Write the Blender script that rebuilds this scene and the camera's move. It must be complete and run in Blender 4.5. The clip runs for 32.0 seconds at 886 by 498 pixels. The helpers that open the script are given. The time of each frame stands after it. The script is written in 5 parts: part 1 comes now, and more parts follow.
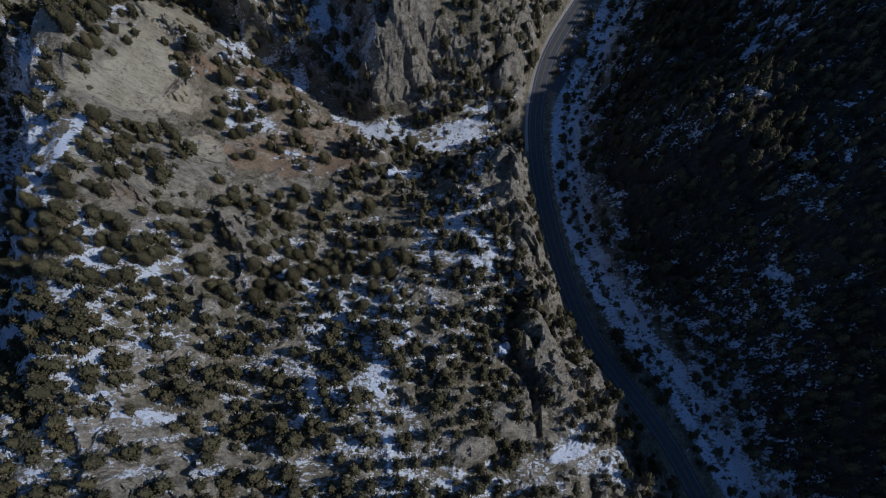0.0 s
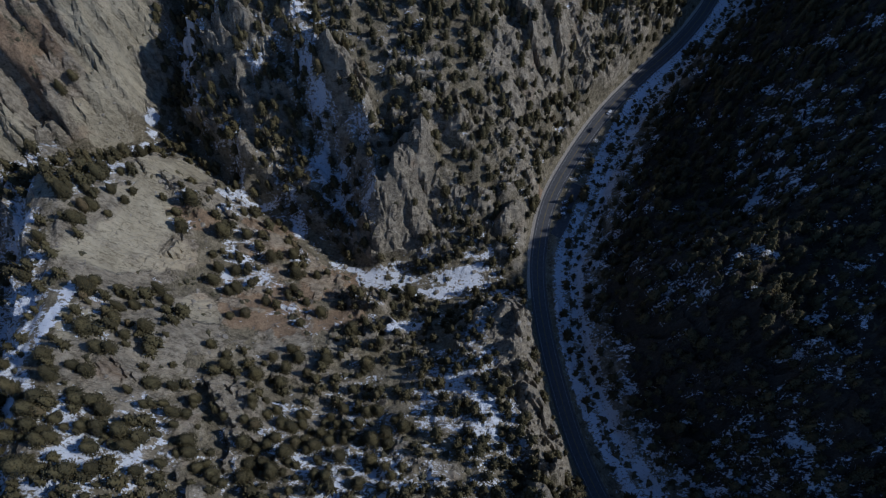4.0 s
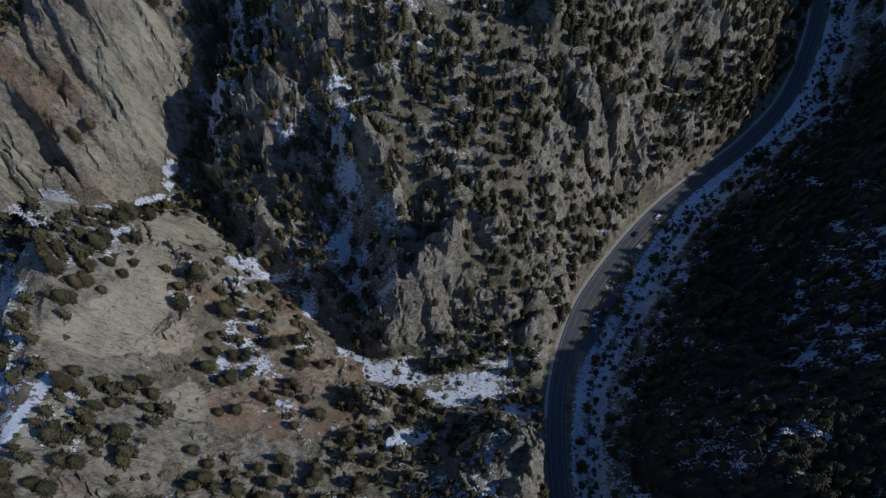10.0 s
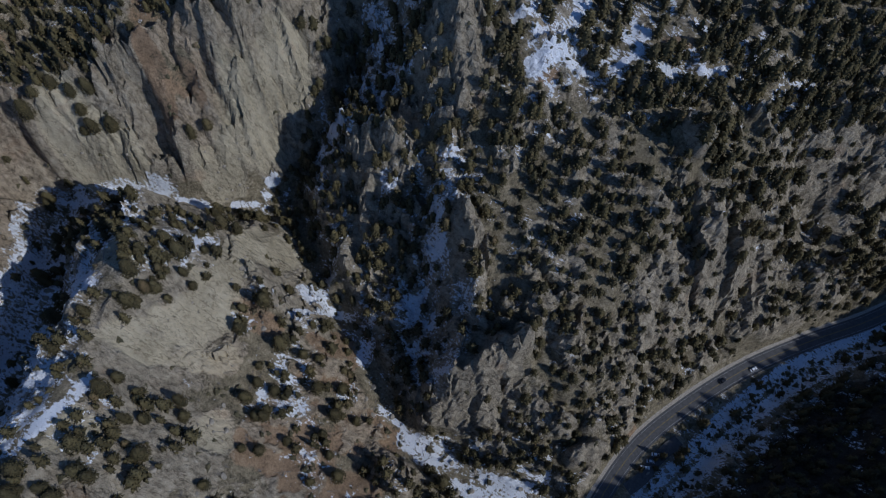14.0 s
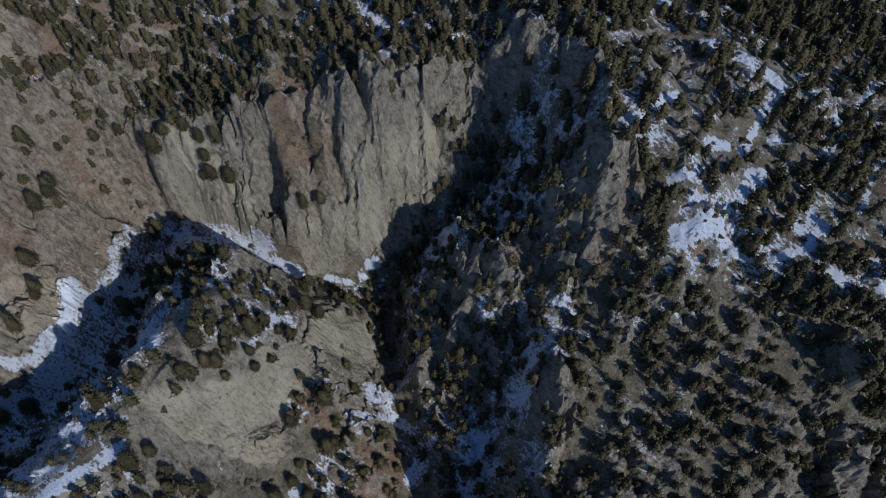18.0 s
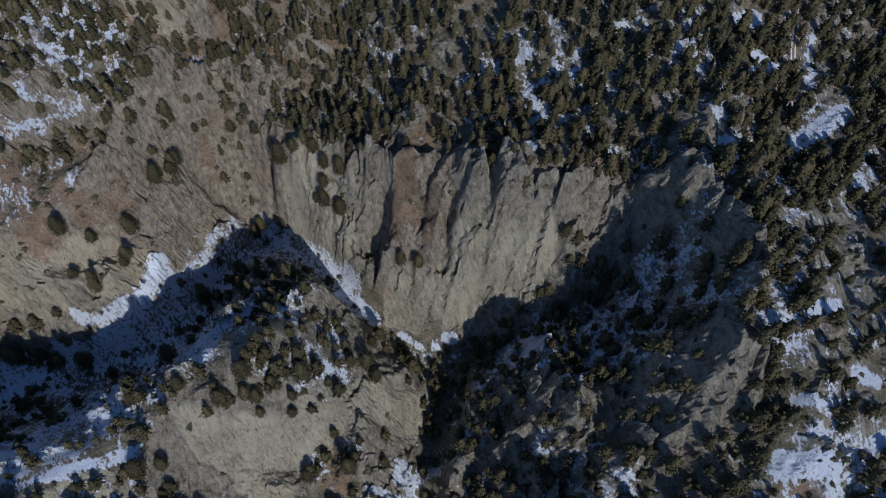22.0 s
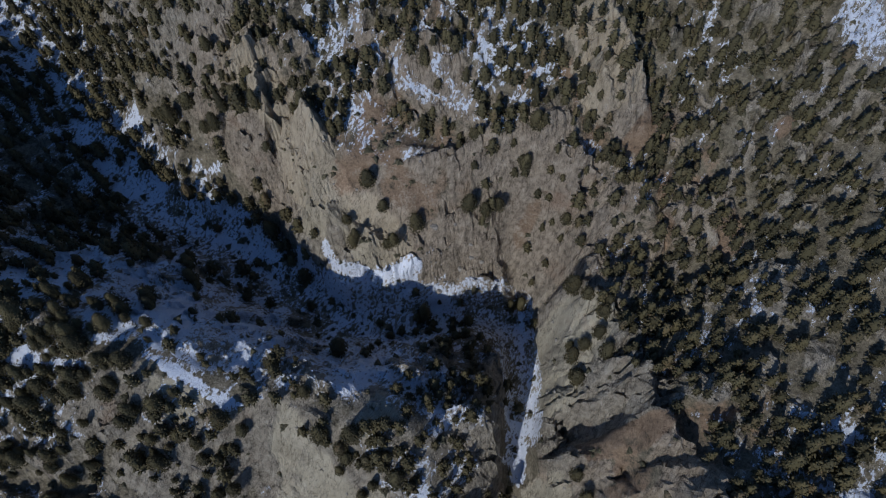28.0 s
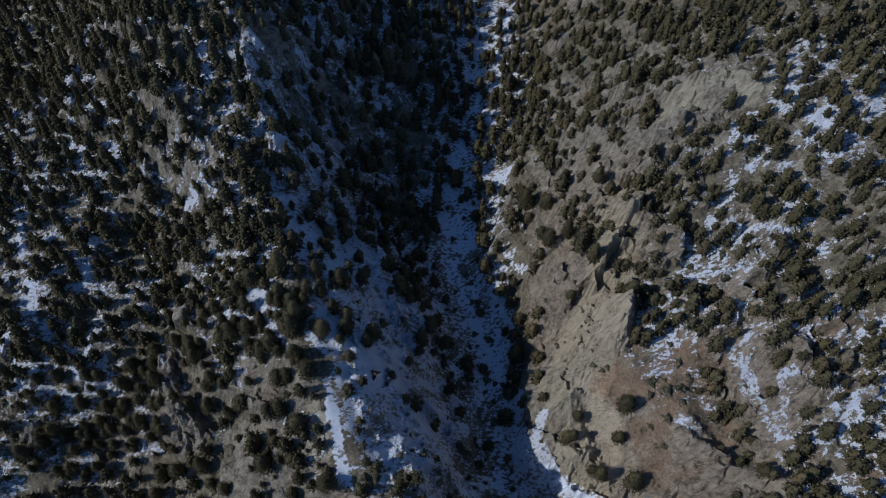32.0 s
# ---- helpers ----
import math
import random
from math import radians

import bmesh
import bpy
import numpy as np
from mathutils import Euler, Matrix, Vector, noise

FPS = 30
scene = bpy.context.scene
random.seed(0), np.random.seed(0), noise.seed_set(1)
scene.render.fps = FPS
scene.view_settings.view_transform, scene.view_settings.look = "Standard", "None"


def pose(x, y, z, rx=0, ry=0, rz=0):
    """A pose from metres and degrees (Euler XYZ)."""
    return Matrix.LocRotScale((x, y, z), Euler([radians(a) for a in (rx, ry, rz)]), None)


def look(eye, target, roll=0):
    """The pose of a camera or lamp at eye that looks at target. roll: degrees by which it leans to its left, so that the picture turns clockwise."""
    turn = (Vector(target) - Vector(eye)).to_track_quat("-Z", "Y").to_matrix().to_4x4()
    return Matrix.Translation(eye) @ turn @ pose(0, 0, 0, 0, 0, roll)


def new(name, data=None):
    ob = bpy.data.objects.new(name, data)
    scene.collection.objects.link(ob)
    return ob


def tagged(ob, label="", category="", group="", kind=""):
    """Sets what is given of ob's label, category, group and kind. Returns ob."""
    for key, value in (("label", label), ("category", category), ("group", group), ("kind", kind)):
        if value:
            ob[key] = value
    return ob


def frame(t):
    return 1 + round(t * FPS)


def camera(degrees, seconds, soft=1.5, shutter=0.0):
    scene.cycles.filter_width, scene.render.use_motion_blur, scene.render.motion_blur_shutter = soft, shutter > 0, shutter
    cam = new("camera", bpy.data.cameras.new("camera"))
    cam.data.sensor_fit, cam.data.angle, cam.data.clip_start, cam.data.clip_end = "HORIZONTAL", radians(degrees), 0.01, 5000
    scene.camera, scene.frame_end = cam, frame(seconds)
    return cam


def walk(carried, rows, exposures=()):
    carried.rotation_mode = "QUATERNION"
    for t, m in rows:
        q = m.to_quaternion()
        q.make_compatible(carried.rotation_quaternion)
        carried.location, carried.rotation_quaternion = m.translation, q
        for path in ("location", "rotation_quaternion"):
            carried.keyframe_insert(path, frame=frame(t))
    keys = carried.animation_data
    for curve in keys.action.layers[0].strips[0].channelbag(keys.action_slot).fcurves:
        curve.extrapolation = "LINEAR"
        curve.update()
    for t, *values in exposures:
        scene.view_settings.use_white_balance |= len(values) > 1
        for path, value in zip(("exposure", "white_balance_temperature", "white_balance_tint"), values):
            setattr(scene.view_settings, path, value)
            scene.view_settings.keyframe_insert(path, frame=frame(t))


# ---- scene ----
cam = camera(65.70, 32.0, soft=1.15)
ROWS = [
    (0.0, -0.00, -134.10, 401.67, 17.752, 0.002, 0.003),
    (0.5, 0.11, -128.90, 402.54, 18.872, 0.024, 0.025),
    (1.0, 0.03, -123.54, 403.14, 19.997, 0.017, 0.024),
    (1.5, -0.09, -118.25, 403.71, 21.137, 0.017, 0.015),
    (2.0, 0.01, -113.54, 404.20, 22.250, 0.012, 0.001),
    (2.5, 0.24, -109.06, 404.57, 23.262, 0.073, -0.044),
    (3.0, 0.23, -104.16, 404.24, 24.147, 0.107, -0.020),
    (3.5, 0.23, -99.48, 403.86, 24.856, 0.113, -0.060),
    (5.5, -0.85, -78.73, 403.25, 25.445, 0.067, -0.181),
    (6.0, -2.36, -72.91, 401.87, 25.299, -0.022, -0.202),
    (6.5, -3.83, -67.52, 400.34, 25.152, -0.018, -0.137),
    (7.0, -5.15, -62.29, 398.53, 25.028, -0.036, 0.128),
    (7.5, -6.15, -56.77, 396.68, 24.964, -0.123, 0.636),
    (8.0, -6.79, -50.81, 395.54, 24.973, -0.325, 1.472),
    (8.5, -6.69, -44.26, 394.99, 25.038, -0.624, 2.589),
    (9.0, -5.76, -38.56, 395.95, 25.042, -0.966, 3.929),
    (9.5, -4.83, -32.81, 397.38, 25.043, -1.256, 5.568),
    (10.0, -4.72, -27.15, 399.19, 25.062, -1.513, 7.537),
    (10.5, -5.73, -21.44, 400.70, 25.021, -1.715, 9.674),
    (11.0, -7.06, -15.20, 401.47, 24.883, -1.894, 11.841),
    (11.5, -8.49, -8.55, 401.78, 24.680, -2.016, 14.097),
    (12.0, -9.77, -1.80, 401.99, 24.523, -2.074, 16.381),
    (12.5, -10.97, 4.80, 401.90, 24.391, -2.058, 18.715),
    (13.0, -11.97, 11.39, 401.84, 24.287, -1.947, 21.066),
    (13.5, -12.52, 17.98, 401.94, 24.202, -1.727, 23.451),
    (14.0, -12.69, 24.60, 402.11, 24.188, -1.359, 25.870),
    (14.5, -12.60, 31.64, 401.63, 24.249, -0.869, 28.282),
    (16.5, -23.34, 60.11, 392.15, 25.745, 0.481, 37.663),
    (17.0, -28.69, 64.81, 391.58, 26.321, 0.389, 39.681),
    (17.5, -33.68, 69.20, 391.41, 26.822, 0.309, 41.640),
    (18.0, -38.12, 73.85, 391.62, 27.272, 0.287, 43.649),
    (18.5, -41.70, 78.66, 392.12, 27.611, 0.273, 45.927),
    (19.0, -44.33, 84.09, 392.14, 27.812, 0.270, 48.509),
    (19.5, -46.99, 89.96, 391.91, 27.939, 0.343, 51.195),
    (20.0, -50.55, 95.21, 391.24, 28.038, 0.414, 53.869),
    (20.5, -55.01, 99.32, 390.47, 28.178, 0.396, 56.516),
    (21.0, -59.77, 102.17, 389.92, 28.312, 0.197, 59.308),
    (21.5, -64.41, 104.57, 389.45, 28.347, -0.209, 62.298),
    (22.0, -69.40, 107.00, 388.61, 28.238, -0.689, 65.481),
    (22.5, -74.94, 109.87, 388.10, 27.986, -1.174, 68.932),
    (23.0, -81.00, 112.69, 388.47, 27.719, -1.567, 72.625),
    (23.5, -88.03, 115.28, 388.86, 27.441, -1.991, 76.550),
    (24.0, -95.54, 117.38, 389.57, 27.165, -2.352, 80.629),
    (24.5, -103.35, 119.07, 390.05, 26.840, -2.577, 84.806),
    (26.5, -139.95, 135.95, 387.70, 25.881, 0.532, 103.505),
    (27.0, -147.21, 134.84, 386.93, 25.930, 0.855, 108.494),
    (27.5, -153.30, 133.75, 385.86, 25.831, 1.043, 113.902),
    (28.0, -159.42, 132.21, 384.96, 25.830, 1.008, 119.778),
    (28.5, -165.78, 129.84, 384.51, 25.973, 0.795, 126.014),
    (29.0, -171.40, 126.91, 383.96, 26.252, 0.578, 132.442),
    (29.5, -176.15, 123.26, 383.24, 26.580, 0.380, 138.956),
    (30.0, -180.37, 119.10, 382.64, 26.897, 0.165, 145.413),
    (30.5, -184.28, 114.33, 381.46, 27.243, -0.070, 151.866),
    (31.0, -187.75, 109.14, 380.11, 27.869, -0.247, 158.157),
    (31.5, -190.44, 103.32, 379.35, 29.058, -0.232, 163.953),
    (32.0, -194.08, 91.80, 381.87, 31.784, -0.178, 169.308),
]
walk(cam, [(t, pose(x, y, z, rx, ry, rz)) for t, x, y, z, rx, ry, rz in ROWS], [(0.0, -0.48, 5230, 12)])

# world and sun
SUN_HIGH, SUN_FROM = 35.0, 0.0
world = bpy.data.worlds.new("world")
scene.world = world
world.use_nodes = True
wn = world.node_tree
sky = wn.nodes.new("ShaderNodeTexSky")
sky.sky_type, sky.sun_disc = "NISHITA", False
sky.sun_elevation, sky.sun_rotation = radians(SUN_HIGH), radians(90.0 - SUN_FROM)
sky.altitude, sky.air_density, sky.dust_density, sky.ozone_density = 2200.0, 1.0, 0.1, 4.0
wn.links.new(sky.outputs["Color"], wn.nodes["Background"].inputs["Color"])
wn.nodes["Background"].inputs["Strength"].default_value = 0.125
sun_data = bpy.data.lights.new("sun", "SUN")
sun_data.energy, sun_data.angle, sun_data.color = 3.6, radians(0.53), (1.0, 0.915, 0.79)
sun_lamp = new("sun", sun_data)
sun_lamp.matrix_world = look((math.cos(radians(SUN_FROM)) * 500, math.sin(radians(SUN_FROM)) * 500, 500 * math.tan(radians(SUN_HIGH))), (0, 0, 0))

# -- plan of the canyon, in metres --
ROAD = [(215, -330), (190, -265), (160, -195), (139, -146), (126, -119), (109, -93), (91, -67), (77, -33), (69, -1), (63, 32), (60, 65),
        (62, 95), (72, 132), (93, 170), (117, 204), (146, 236), (180, 270), (210, 310), (230, 355), (246, 410), (256, 480), (262, 560)]
CREEK = [(245, -330), (218, -260), (188, -195), (165, -148), (148, -112), (131, -82), (114, -58), (97, -28), (85, 8), (79, 50),
         (82, 90), (95, 118), (106, 142), (121, 176), (146, 214), (184, 258), (224, 305), (248, 355), (264, 410), (275, 480), (282, 560)]
GORGE = [(45, 68, -2), (-34, 71, -2), (-55, 78, -1), (-77, 94, 4), (-103, 112, 10), (-130, 133, 17), (-157, 155, 25), (-178, 163, 30),
         (-204, 145, 38), (-220, 131, 44), (-254, 117, 46), (-276, 100, 47), (-265, 75, 49), (-251, 52, 51), (-236, 24, 53), (-243, -18, 56),
         (-240, -53, 62), (-238, -94, 70), (-248, -137, 78), (-264, -188, 86), (-284, -240, 94), (-310, -310, 94)]
SIDE_GORGE = [(-180, 172, 34), (-176, 192, 52), (-172, 215, 74), (-168, 236, 90), (-164, 250, 104)]
HEAD_WALL = [(-190, 264, 138), (-175, 267, 142), (-144, 266, 156), (-121, 256, 159), (-110, 244, 156), (-104, 230, 144), (-93, 239, 147)]
WEST_CREST = [(-204, 78, 111), (-190, 43, 111), (-180, 21, 115), (-177, -4, 124), (-173, -42, 130), (-157, -78, 135), (-151, -112, 143), (-147, -150, 156), (-146, -190, 164),
              (-140, -235, 170), (-135, -320, 174)]
WEST_WALL = [(-216, 76, 90), (-202, 40, 88), (-193, 4, 96), (-192, -26, 104), (-188, -60, 104), (-178, -90, 108), (-172, -120, 114), (-170, -165, 122)]
GORGE_RIM = [(-190, 108, 84), (-176, 130, 56), (-164, 124, 54), (-140, 112, 36), (-110, 88, 30), (-80, 68, 17), (-58, 62, 5)]
SOUTH_WALL = [(-262, 84, 60), (-246, 98, 66), (-232, 106, 70), (-216, 113, 72), (-200, 122, 68)]
CLIFF_TOP = [(-287, 112, 93), (-273, 143, 108), (-250, 172, 118), (-232, 184, 124), (-212, 200, 130), (-195, 200, 128), (-194, 221, 136), (-205, 245, 139), (-208, 266, 143)]
CLIFF_FOOT = [(-284, 110, 60), (-260, 127, 60), (-240, 137, 60), (-216, 146, 58), (-197, 161, 54), (-190, 180, 56)]
FAR_BANK = [(-300, 86, 66), (-280, 58, 68), (-256, 18, 70), (-259, -10, 74), (-268, -32, 76), (-262, -80, 80), (-270, -132, 86), (-290, -170, 92), (-318, -225, 104)]
HILL = [(-18, 115, 38), (-55, 248, 131), (72, 316, 101), (10, 200, 88), (20, 140, 45), (45, 130, 18), (80, 215, 30), (130, 265, 32), (30, 260, 108),
        (120, 330, 85), (-30, 92, 6), (10, 95, 12), (-68, 168, 88), (-24, 211, 101), (-11, 193, 92), (94, 253, 48), (-100, 150, 42), (-102, 175, 72), (-115, 191, 100), (-112, 204, 98), (-38, 109, 52), (108, 290, 44), (-85, 132, 34), (-64, 130, 28), (-60, 150, 52), (-120, 294, 152)]
MAIN_EDGE = [(-51, 91, 8), (-48, 120, 36), (-43, 139, 56), (-40, 155, 74), (-38, 172, 89), (-50, 190, 99), (-62, 204, 109), (-79, 218, 124), (-88, 230, 139)]
GULLY_A = [(-77, 97, 5), (-68, 120, 18), (-66, 140, 34), (-74, 155, 52), (-84, 170, 66), (-92, 186, 84)]
PILLAR = [(-123, 128, 30), (-121, 145, 46), (-121, 158, 53), (-122, 168, 58), (-117, 180, 72)]
GULLY_B = [(-140, 138, 20), (-147, 155, 34), (-151, 178, 54), (-150, 200, 74), (-143, 222, 90), (-133, 240, 110)]
PLATEAU = [(-107, 339, 141), (-130, 401, 126), (-162, 326, 143), (-195, 302, 154), (-186, 306, 146), (-217, 337, 149), (-244, 311, 160), (-230, 229, 140), (-279, 210, 144), (-20, 400, 120), (120, 430, 100),
           (-300, 420, 170), (-60, 520, 125)]
WEST = [(-289, 112, 78), (-318, 76, 118), (-298, 30, 122), (-309, 149, 112), (-318, -24, 140), (-328, -89, 160), (-284, 1, 114), (-289, -19, 119), (-347, 111, 136), (-326, 123, 129),
        (-354, 92, 148), (-328, 26, 138), (-268, -2, 100), (-279, 1, 110), (-320, 25, 122), (-320, 180, 135), (-420, 0, 205), (-420, 160, 190), (-390, 300, 185), (-420, -160, 190), (-350, -230, 140), (-560, 60, 260)]
SLOPE = [(-158, 50, 77), (-164, 66, 80), (-105, 23, 54), (-122, -80, 113), (-127, -107, 122), (-32, -98, 89), (34, -76, 51), (-92, -140, 112), (-20, -160, 98),
         (40, -140, 66), (78, -100, 34), (48, -35, 34), (54, 26, 10), (40, 35, 30), (38, 20, 34), (23, 6, 44), (12, -8, 46), (10, 40, 10), (-20, 40, 14), (-49, -18, 46), (-90, -3, 57), (-60, 50, 20),
         (-30, -250, 100), (60, -230, 75), (100, -180, 42), (110, -140, 16), (-135, -10, 96), (44, 0, 27), (-120, 64, 41), (-159, 47, 76), (-130, -1, 91), (-59, 52, 23), (-66, 28, 37), (-89, -50, 79)]
EAST = [(166, 8, 65), (153, 54, 75), (139, 43, 66), (172, 91, 50), (225, 177, 62), (118, 0, 12), (110, 62, 14), (130, 120, 20), (165, -40, 40), (200, -80, 50), (185, 225, 12), (240, 260, 28),
        (300, 0, 165), (260, 90, 125), (300, 150, 128), (230, -150, 60), (330, 260, 106), (330, 400, 90), (440, -60, 270), (440, 120, 235), (460, 260, 190), (460, 420, 150),
        (330, -220, 140), (480, -250, 260)]
FAR = [(math.cos(k * math.pi / 8) * 1000, 60 + math.sin(k * math.pi / 8) * 1000, 190 + 40 * math.sin(k * 2.3)) for k in range(16)]


def dense(line, step=14.0):
    """A polyline refilled at even steps."""
    pts = np.array(line, float)
    seg = np.linalg.norm(np.diff(pts[:, :2], axis=0), axis=1)
    s = np.concatenate([[0], np.cumsum(seg)])
    t = np.linspace(0, s[-1], max(2, int(s[-1] / step) + 1))
    return np.stack([np.interp(t, s, pts[:, k]) for k in range(pts.shape[1])], 1)


def curve(line, step=2.0):
    """A smooth line through the given places."""
    pts = np.array(line, float)
    out = []
    for k in range(len(pts) - 1):
        a, b = pts[max(k - 1, 0)], pts[min(k + 2, len(pts) - 1)]
        p, q = pts[k], pts[k + 1]
        n = max(2, int(np.linalg.norm(q - p) / step))
        for u in np.arange(n) / n:
            out.append(0.5 * (2 * p + (q - a) * u + (2 * a - 5 * p + 4 * q - b) * u * u + (3 * p - a - 3 * q + b) * u ** 3))
    out.append(pts[-1])
    return np.array(out)


def road_level(y):
    return np.interp(y, [-330, -50, 120, 220, 560], [2.0, 0.0, 0.0, -1.0, -3.0])


def fade(a, b, v):
    u = np.clip((v - a) / (b - a), 0, 1)
    return u * u * (3 - 2 * u)


def lattice(ix, iy, seed):
    h = (ix.astype(np.int64) * 374761393 + iy.astype(np.int64) * 668265263 + seed * 974634551) & 0xFFFFFFFF
    h = ((h ^ (h >> 13)) * 1274126177) & 0xFFFFFFFF
    h = ((h ^ (h >> 16)) * 2246822519) & 0xFFFFFFFF
    return ((h ^ (h >> 15)) & 0xFFFF) / 65535.0


def vnoise(x, y, seed=0):
    """Smooth noise between 0 and 1."""
    x0, y0 = np.floor(x), np.floor(y)
    u, v = x - x0, y - y0
    u, v = u * u * u * (u * (6 * u - 15) + 10), v * v * v * (v * (6 * v - 15) + 10)
    a, b = lattice(x0, y0, seed), lattice(x0 + 1, y0, seed)
    c, d = lattice(x0, y0 + 1, seed), lattice(x0 + 1, y0 + 1, seed)
    return (a + (b - a) * u) * (1 - v) + (c + (d - c) * u) * v


def fbm(x, y, size, octaves=4, seed=0, ridged=False):
    total, weight, amp = 0.0, 0.0, 1.0
    for k in range(octaves):
        n = vnoise(x * 2 ** k / size + 17.3 * k, y * 2 ** k / size - 9.1 * k, seed + k)
        n = 1 - np.abs(2 * n - 1) if ridged else n
        total, weight, amp = total + amp * n, weight + amp, amp * 0.55
    return total / weight


def planes(x, y, size, seed, drop=0.3, tilt=0.6, hold=0.5):
    """Leaning planes that meet in sharp ridges, with no steps between them."""
    x, y = x / size, y / size
    x0, y0 = np.floor(x), np.floor(y)
    out = np.full(x.shape, -9.0)
    for i in (-1, 0, 1):
        for j in (-1, 0, 1):
            cx, cy = x0 + i, y0 + j
            dx, dy = x - cx - lattice(cx, cy, seed), y - cy - lattice(cx, cy, seed + 1)
            lean = (dx * (lattice(cx, cy, seed + 2) - 0.5) + dy * (lattice(cx, cy, seed + 3) - 0.5)) * 2 * tilt
            out = np.maximum(out, drop * (lattice(cx, cy, seed + 4) - 0.5) + lean - hold * (dx * dx + dy * dy))
    return out * size


def facets(x, y, size, seed, drop=1.0, tilt=0.5):
    """Broken, blocky relief: every block has a level and a lean of its own."""
    x, y = x / size, y / size
    x0, y0 = np.floor(x), np.floor(y)
    best, out = np.full(x.shape, 9.0), np.zeros(x.shape)
    for i in (-1, 0, 1):
        for j in (-1, 0, 1):
            cx, cy = x0 + i, y0 + j
            px, py = cx + lattice(cx, cy, seed), cy + lattice(cx, cy, seed + 1)
            d = (x - px) ** 2 + (y - py) ** 2
            near = d < best
            best = np.where(near, d, best)
            lean = ((x - px) * (lattice(cx, cy, seed + 2) - 0.5) + (y - py) * (lattice(cx, cy, seed + 3) - 0.5)) * 2 * tilt
            out = np.where(near, drop * (lattice(cx, cy, seed + 4) - 0.5) + lean, out)
    return out * size


def to_line(x, y, line):
    """Distance to a polyline, and the third coordinate (if any) at the foot."""
    best = np.full(x.shape, 1e9)
    level = np.zeros(x.shape)
    for p, q in zip(line[:-1], line[1:]):
        dx, dy = q[0] - p[0], q[1] - p[1]
        u = np.clip(((x - p[0]) * dx + (y - p[1]) * dy) / (dx * dx + dy * dy), 0, 1)
        d = np.hypot(x - p[0] - u * dx, y - p[1] - u * dy)
        near = d < best
        best = np.where(near, d, best)
        if len(p) > 2:
            level = np.where(near, p[2] + u * (q[2] - p[2]), level)
    return best, level


def spots(x, y, places):
    """The strongest of soft round or oval places: x, y, half length, half width, turn in degrees."""
    out = np.zeros(x.shape)
    for px, py, rx, ry, turn in places:
        c, s = math.cos(radians(turn)), math.sin(radians(turn))
        u, v = ((x - px) * c + (y - py) * s) / rx, ((y - py) * c - (x - px) * s) / ry
        out = np.maximum(out, 1 - fade(0.6, 1.25, np.hypot(u, v)))
    return out


road_line, creek_line, gorge_line = curve(ROAD, 4.0), curve(CREEK, 4.0), curve(GORGE, 6.0)
nodes = [dense(GORGE), dense(SIDE_GORGE), dense(WEST_CREST), dense(WEST_WALL), dense(GORGE_RIM), dense(CLIFF_TOP), dense(CLIFF_FOOT), dense(FAR_BANK), dense(MAIN_EDGE), dense(GULLY_A, 10), dense(PILLAR, 8), dense(GULLY_B, 10), dense(SOUTH_WALL, 9), dense(HEAD_WALL, 10)]
nodes += [np.array(p, float) for p in (HILL, PLATEAU, WEST, SLOPE, EAST, FAR)]
flat_road, flat_creek = dense(ROAD, 22.0), dense(CREEK, 22.0)
nodes += [np.column_stack([flat_road, road_level(flat_road[:, 1])]), np.column_stack([flat_creek, road_level(flat_creek[:, 1]) - 2.5])]
nodes = np.concatenate(nodes)


def plate(r2):
    return 0.5 * r2 * np.log(r2 + 1e-9)


scale = 200.0
npos = nodes[:, :2] / scale
K = plate(((npos[:, None] - npos[None]) ** 2).sum(2)) + 0.0001 * np.eye(len(npos))
Q = np.column_stack([np.ones(len(npos)), npos])
A = np.block([[K, Q], [Q.T, np.zeros((3, 3))]])
plate_w = np.linalg.solve(A, np.concatenate([nodes[:, 2], np.zeros(3)]))


def land(x, y):
    """The broad form of the land."""
    xs, ys = np.clip(x, -1100, 1100) / scale, np.clip(y, -1000, 1150) / scale
    z = plate_w[-3] + plate_w[-2] * xs + plate_w[-1] * ys
    for (px, py), w in zip(npos, plate_w):
        z = z + w * plate((xs - px) ** 2 + (ys - py) ** 2)
    return z
# -- end of plan --

# bare rock, red dirt, lying snow: oval places (x, y, half length, half width, turn)
ROCK = [(-164, 73, 32, 15, 84), (-160, 118, 18, 12, -34), (-123, 18, 7, 21, 29), (-23, 119, 17, 14, 80), (-120, 153, 24, 6, 85), (-66, 171, 8, 6, 0), (-112, 208, 9, 10, 32),
        (-209, 195, 26, 36, -17), (-221, 156, 28, 21, -18), (-238, 163, 33, 15, 47), (-202, 228, 30, 14, 59), (-270, 124, 25, 11, 36), (38, 31, 26, 10, 82), (49, -81, 29, 11, -80), (37, -111, 16, 12, 2)]
ROCK += [(-98, -20, 18, 10, -57), (-139, 11, 13, 30, 30), (-297, 57, 34, 12, 81), (-212, 269, 15, 12, 67), (-188, 284, 14, 8, 57), (-96, 231, 9, 26, 64), (-353, 102, 18, 10, 69),
         (-277, -6, 28, 9, 87), (-286, -36, 16, 18, 107), (-283, 17, 23, 10, 110), (-293, 48, 36, 12, 114), (-275, 112, 9, 20, 95), (-172, 53, 17, 16, 117), (-296, -60, 12, 30, 129),
         (-336, -86, 16, 13, 168), (-148, -16, 20, 10, 163), (160, 20, 26, 12, 40)]
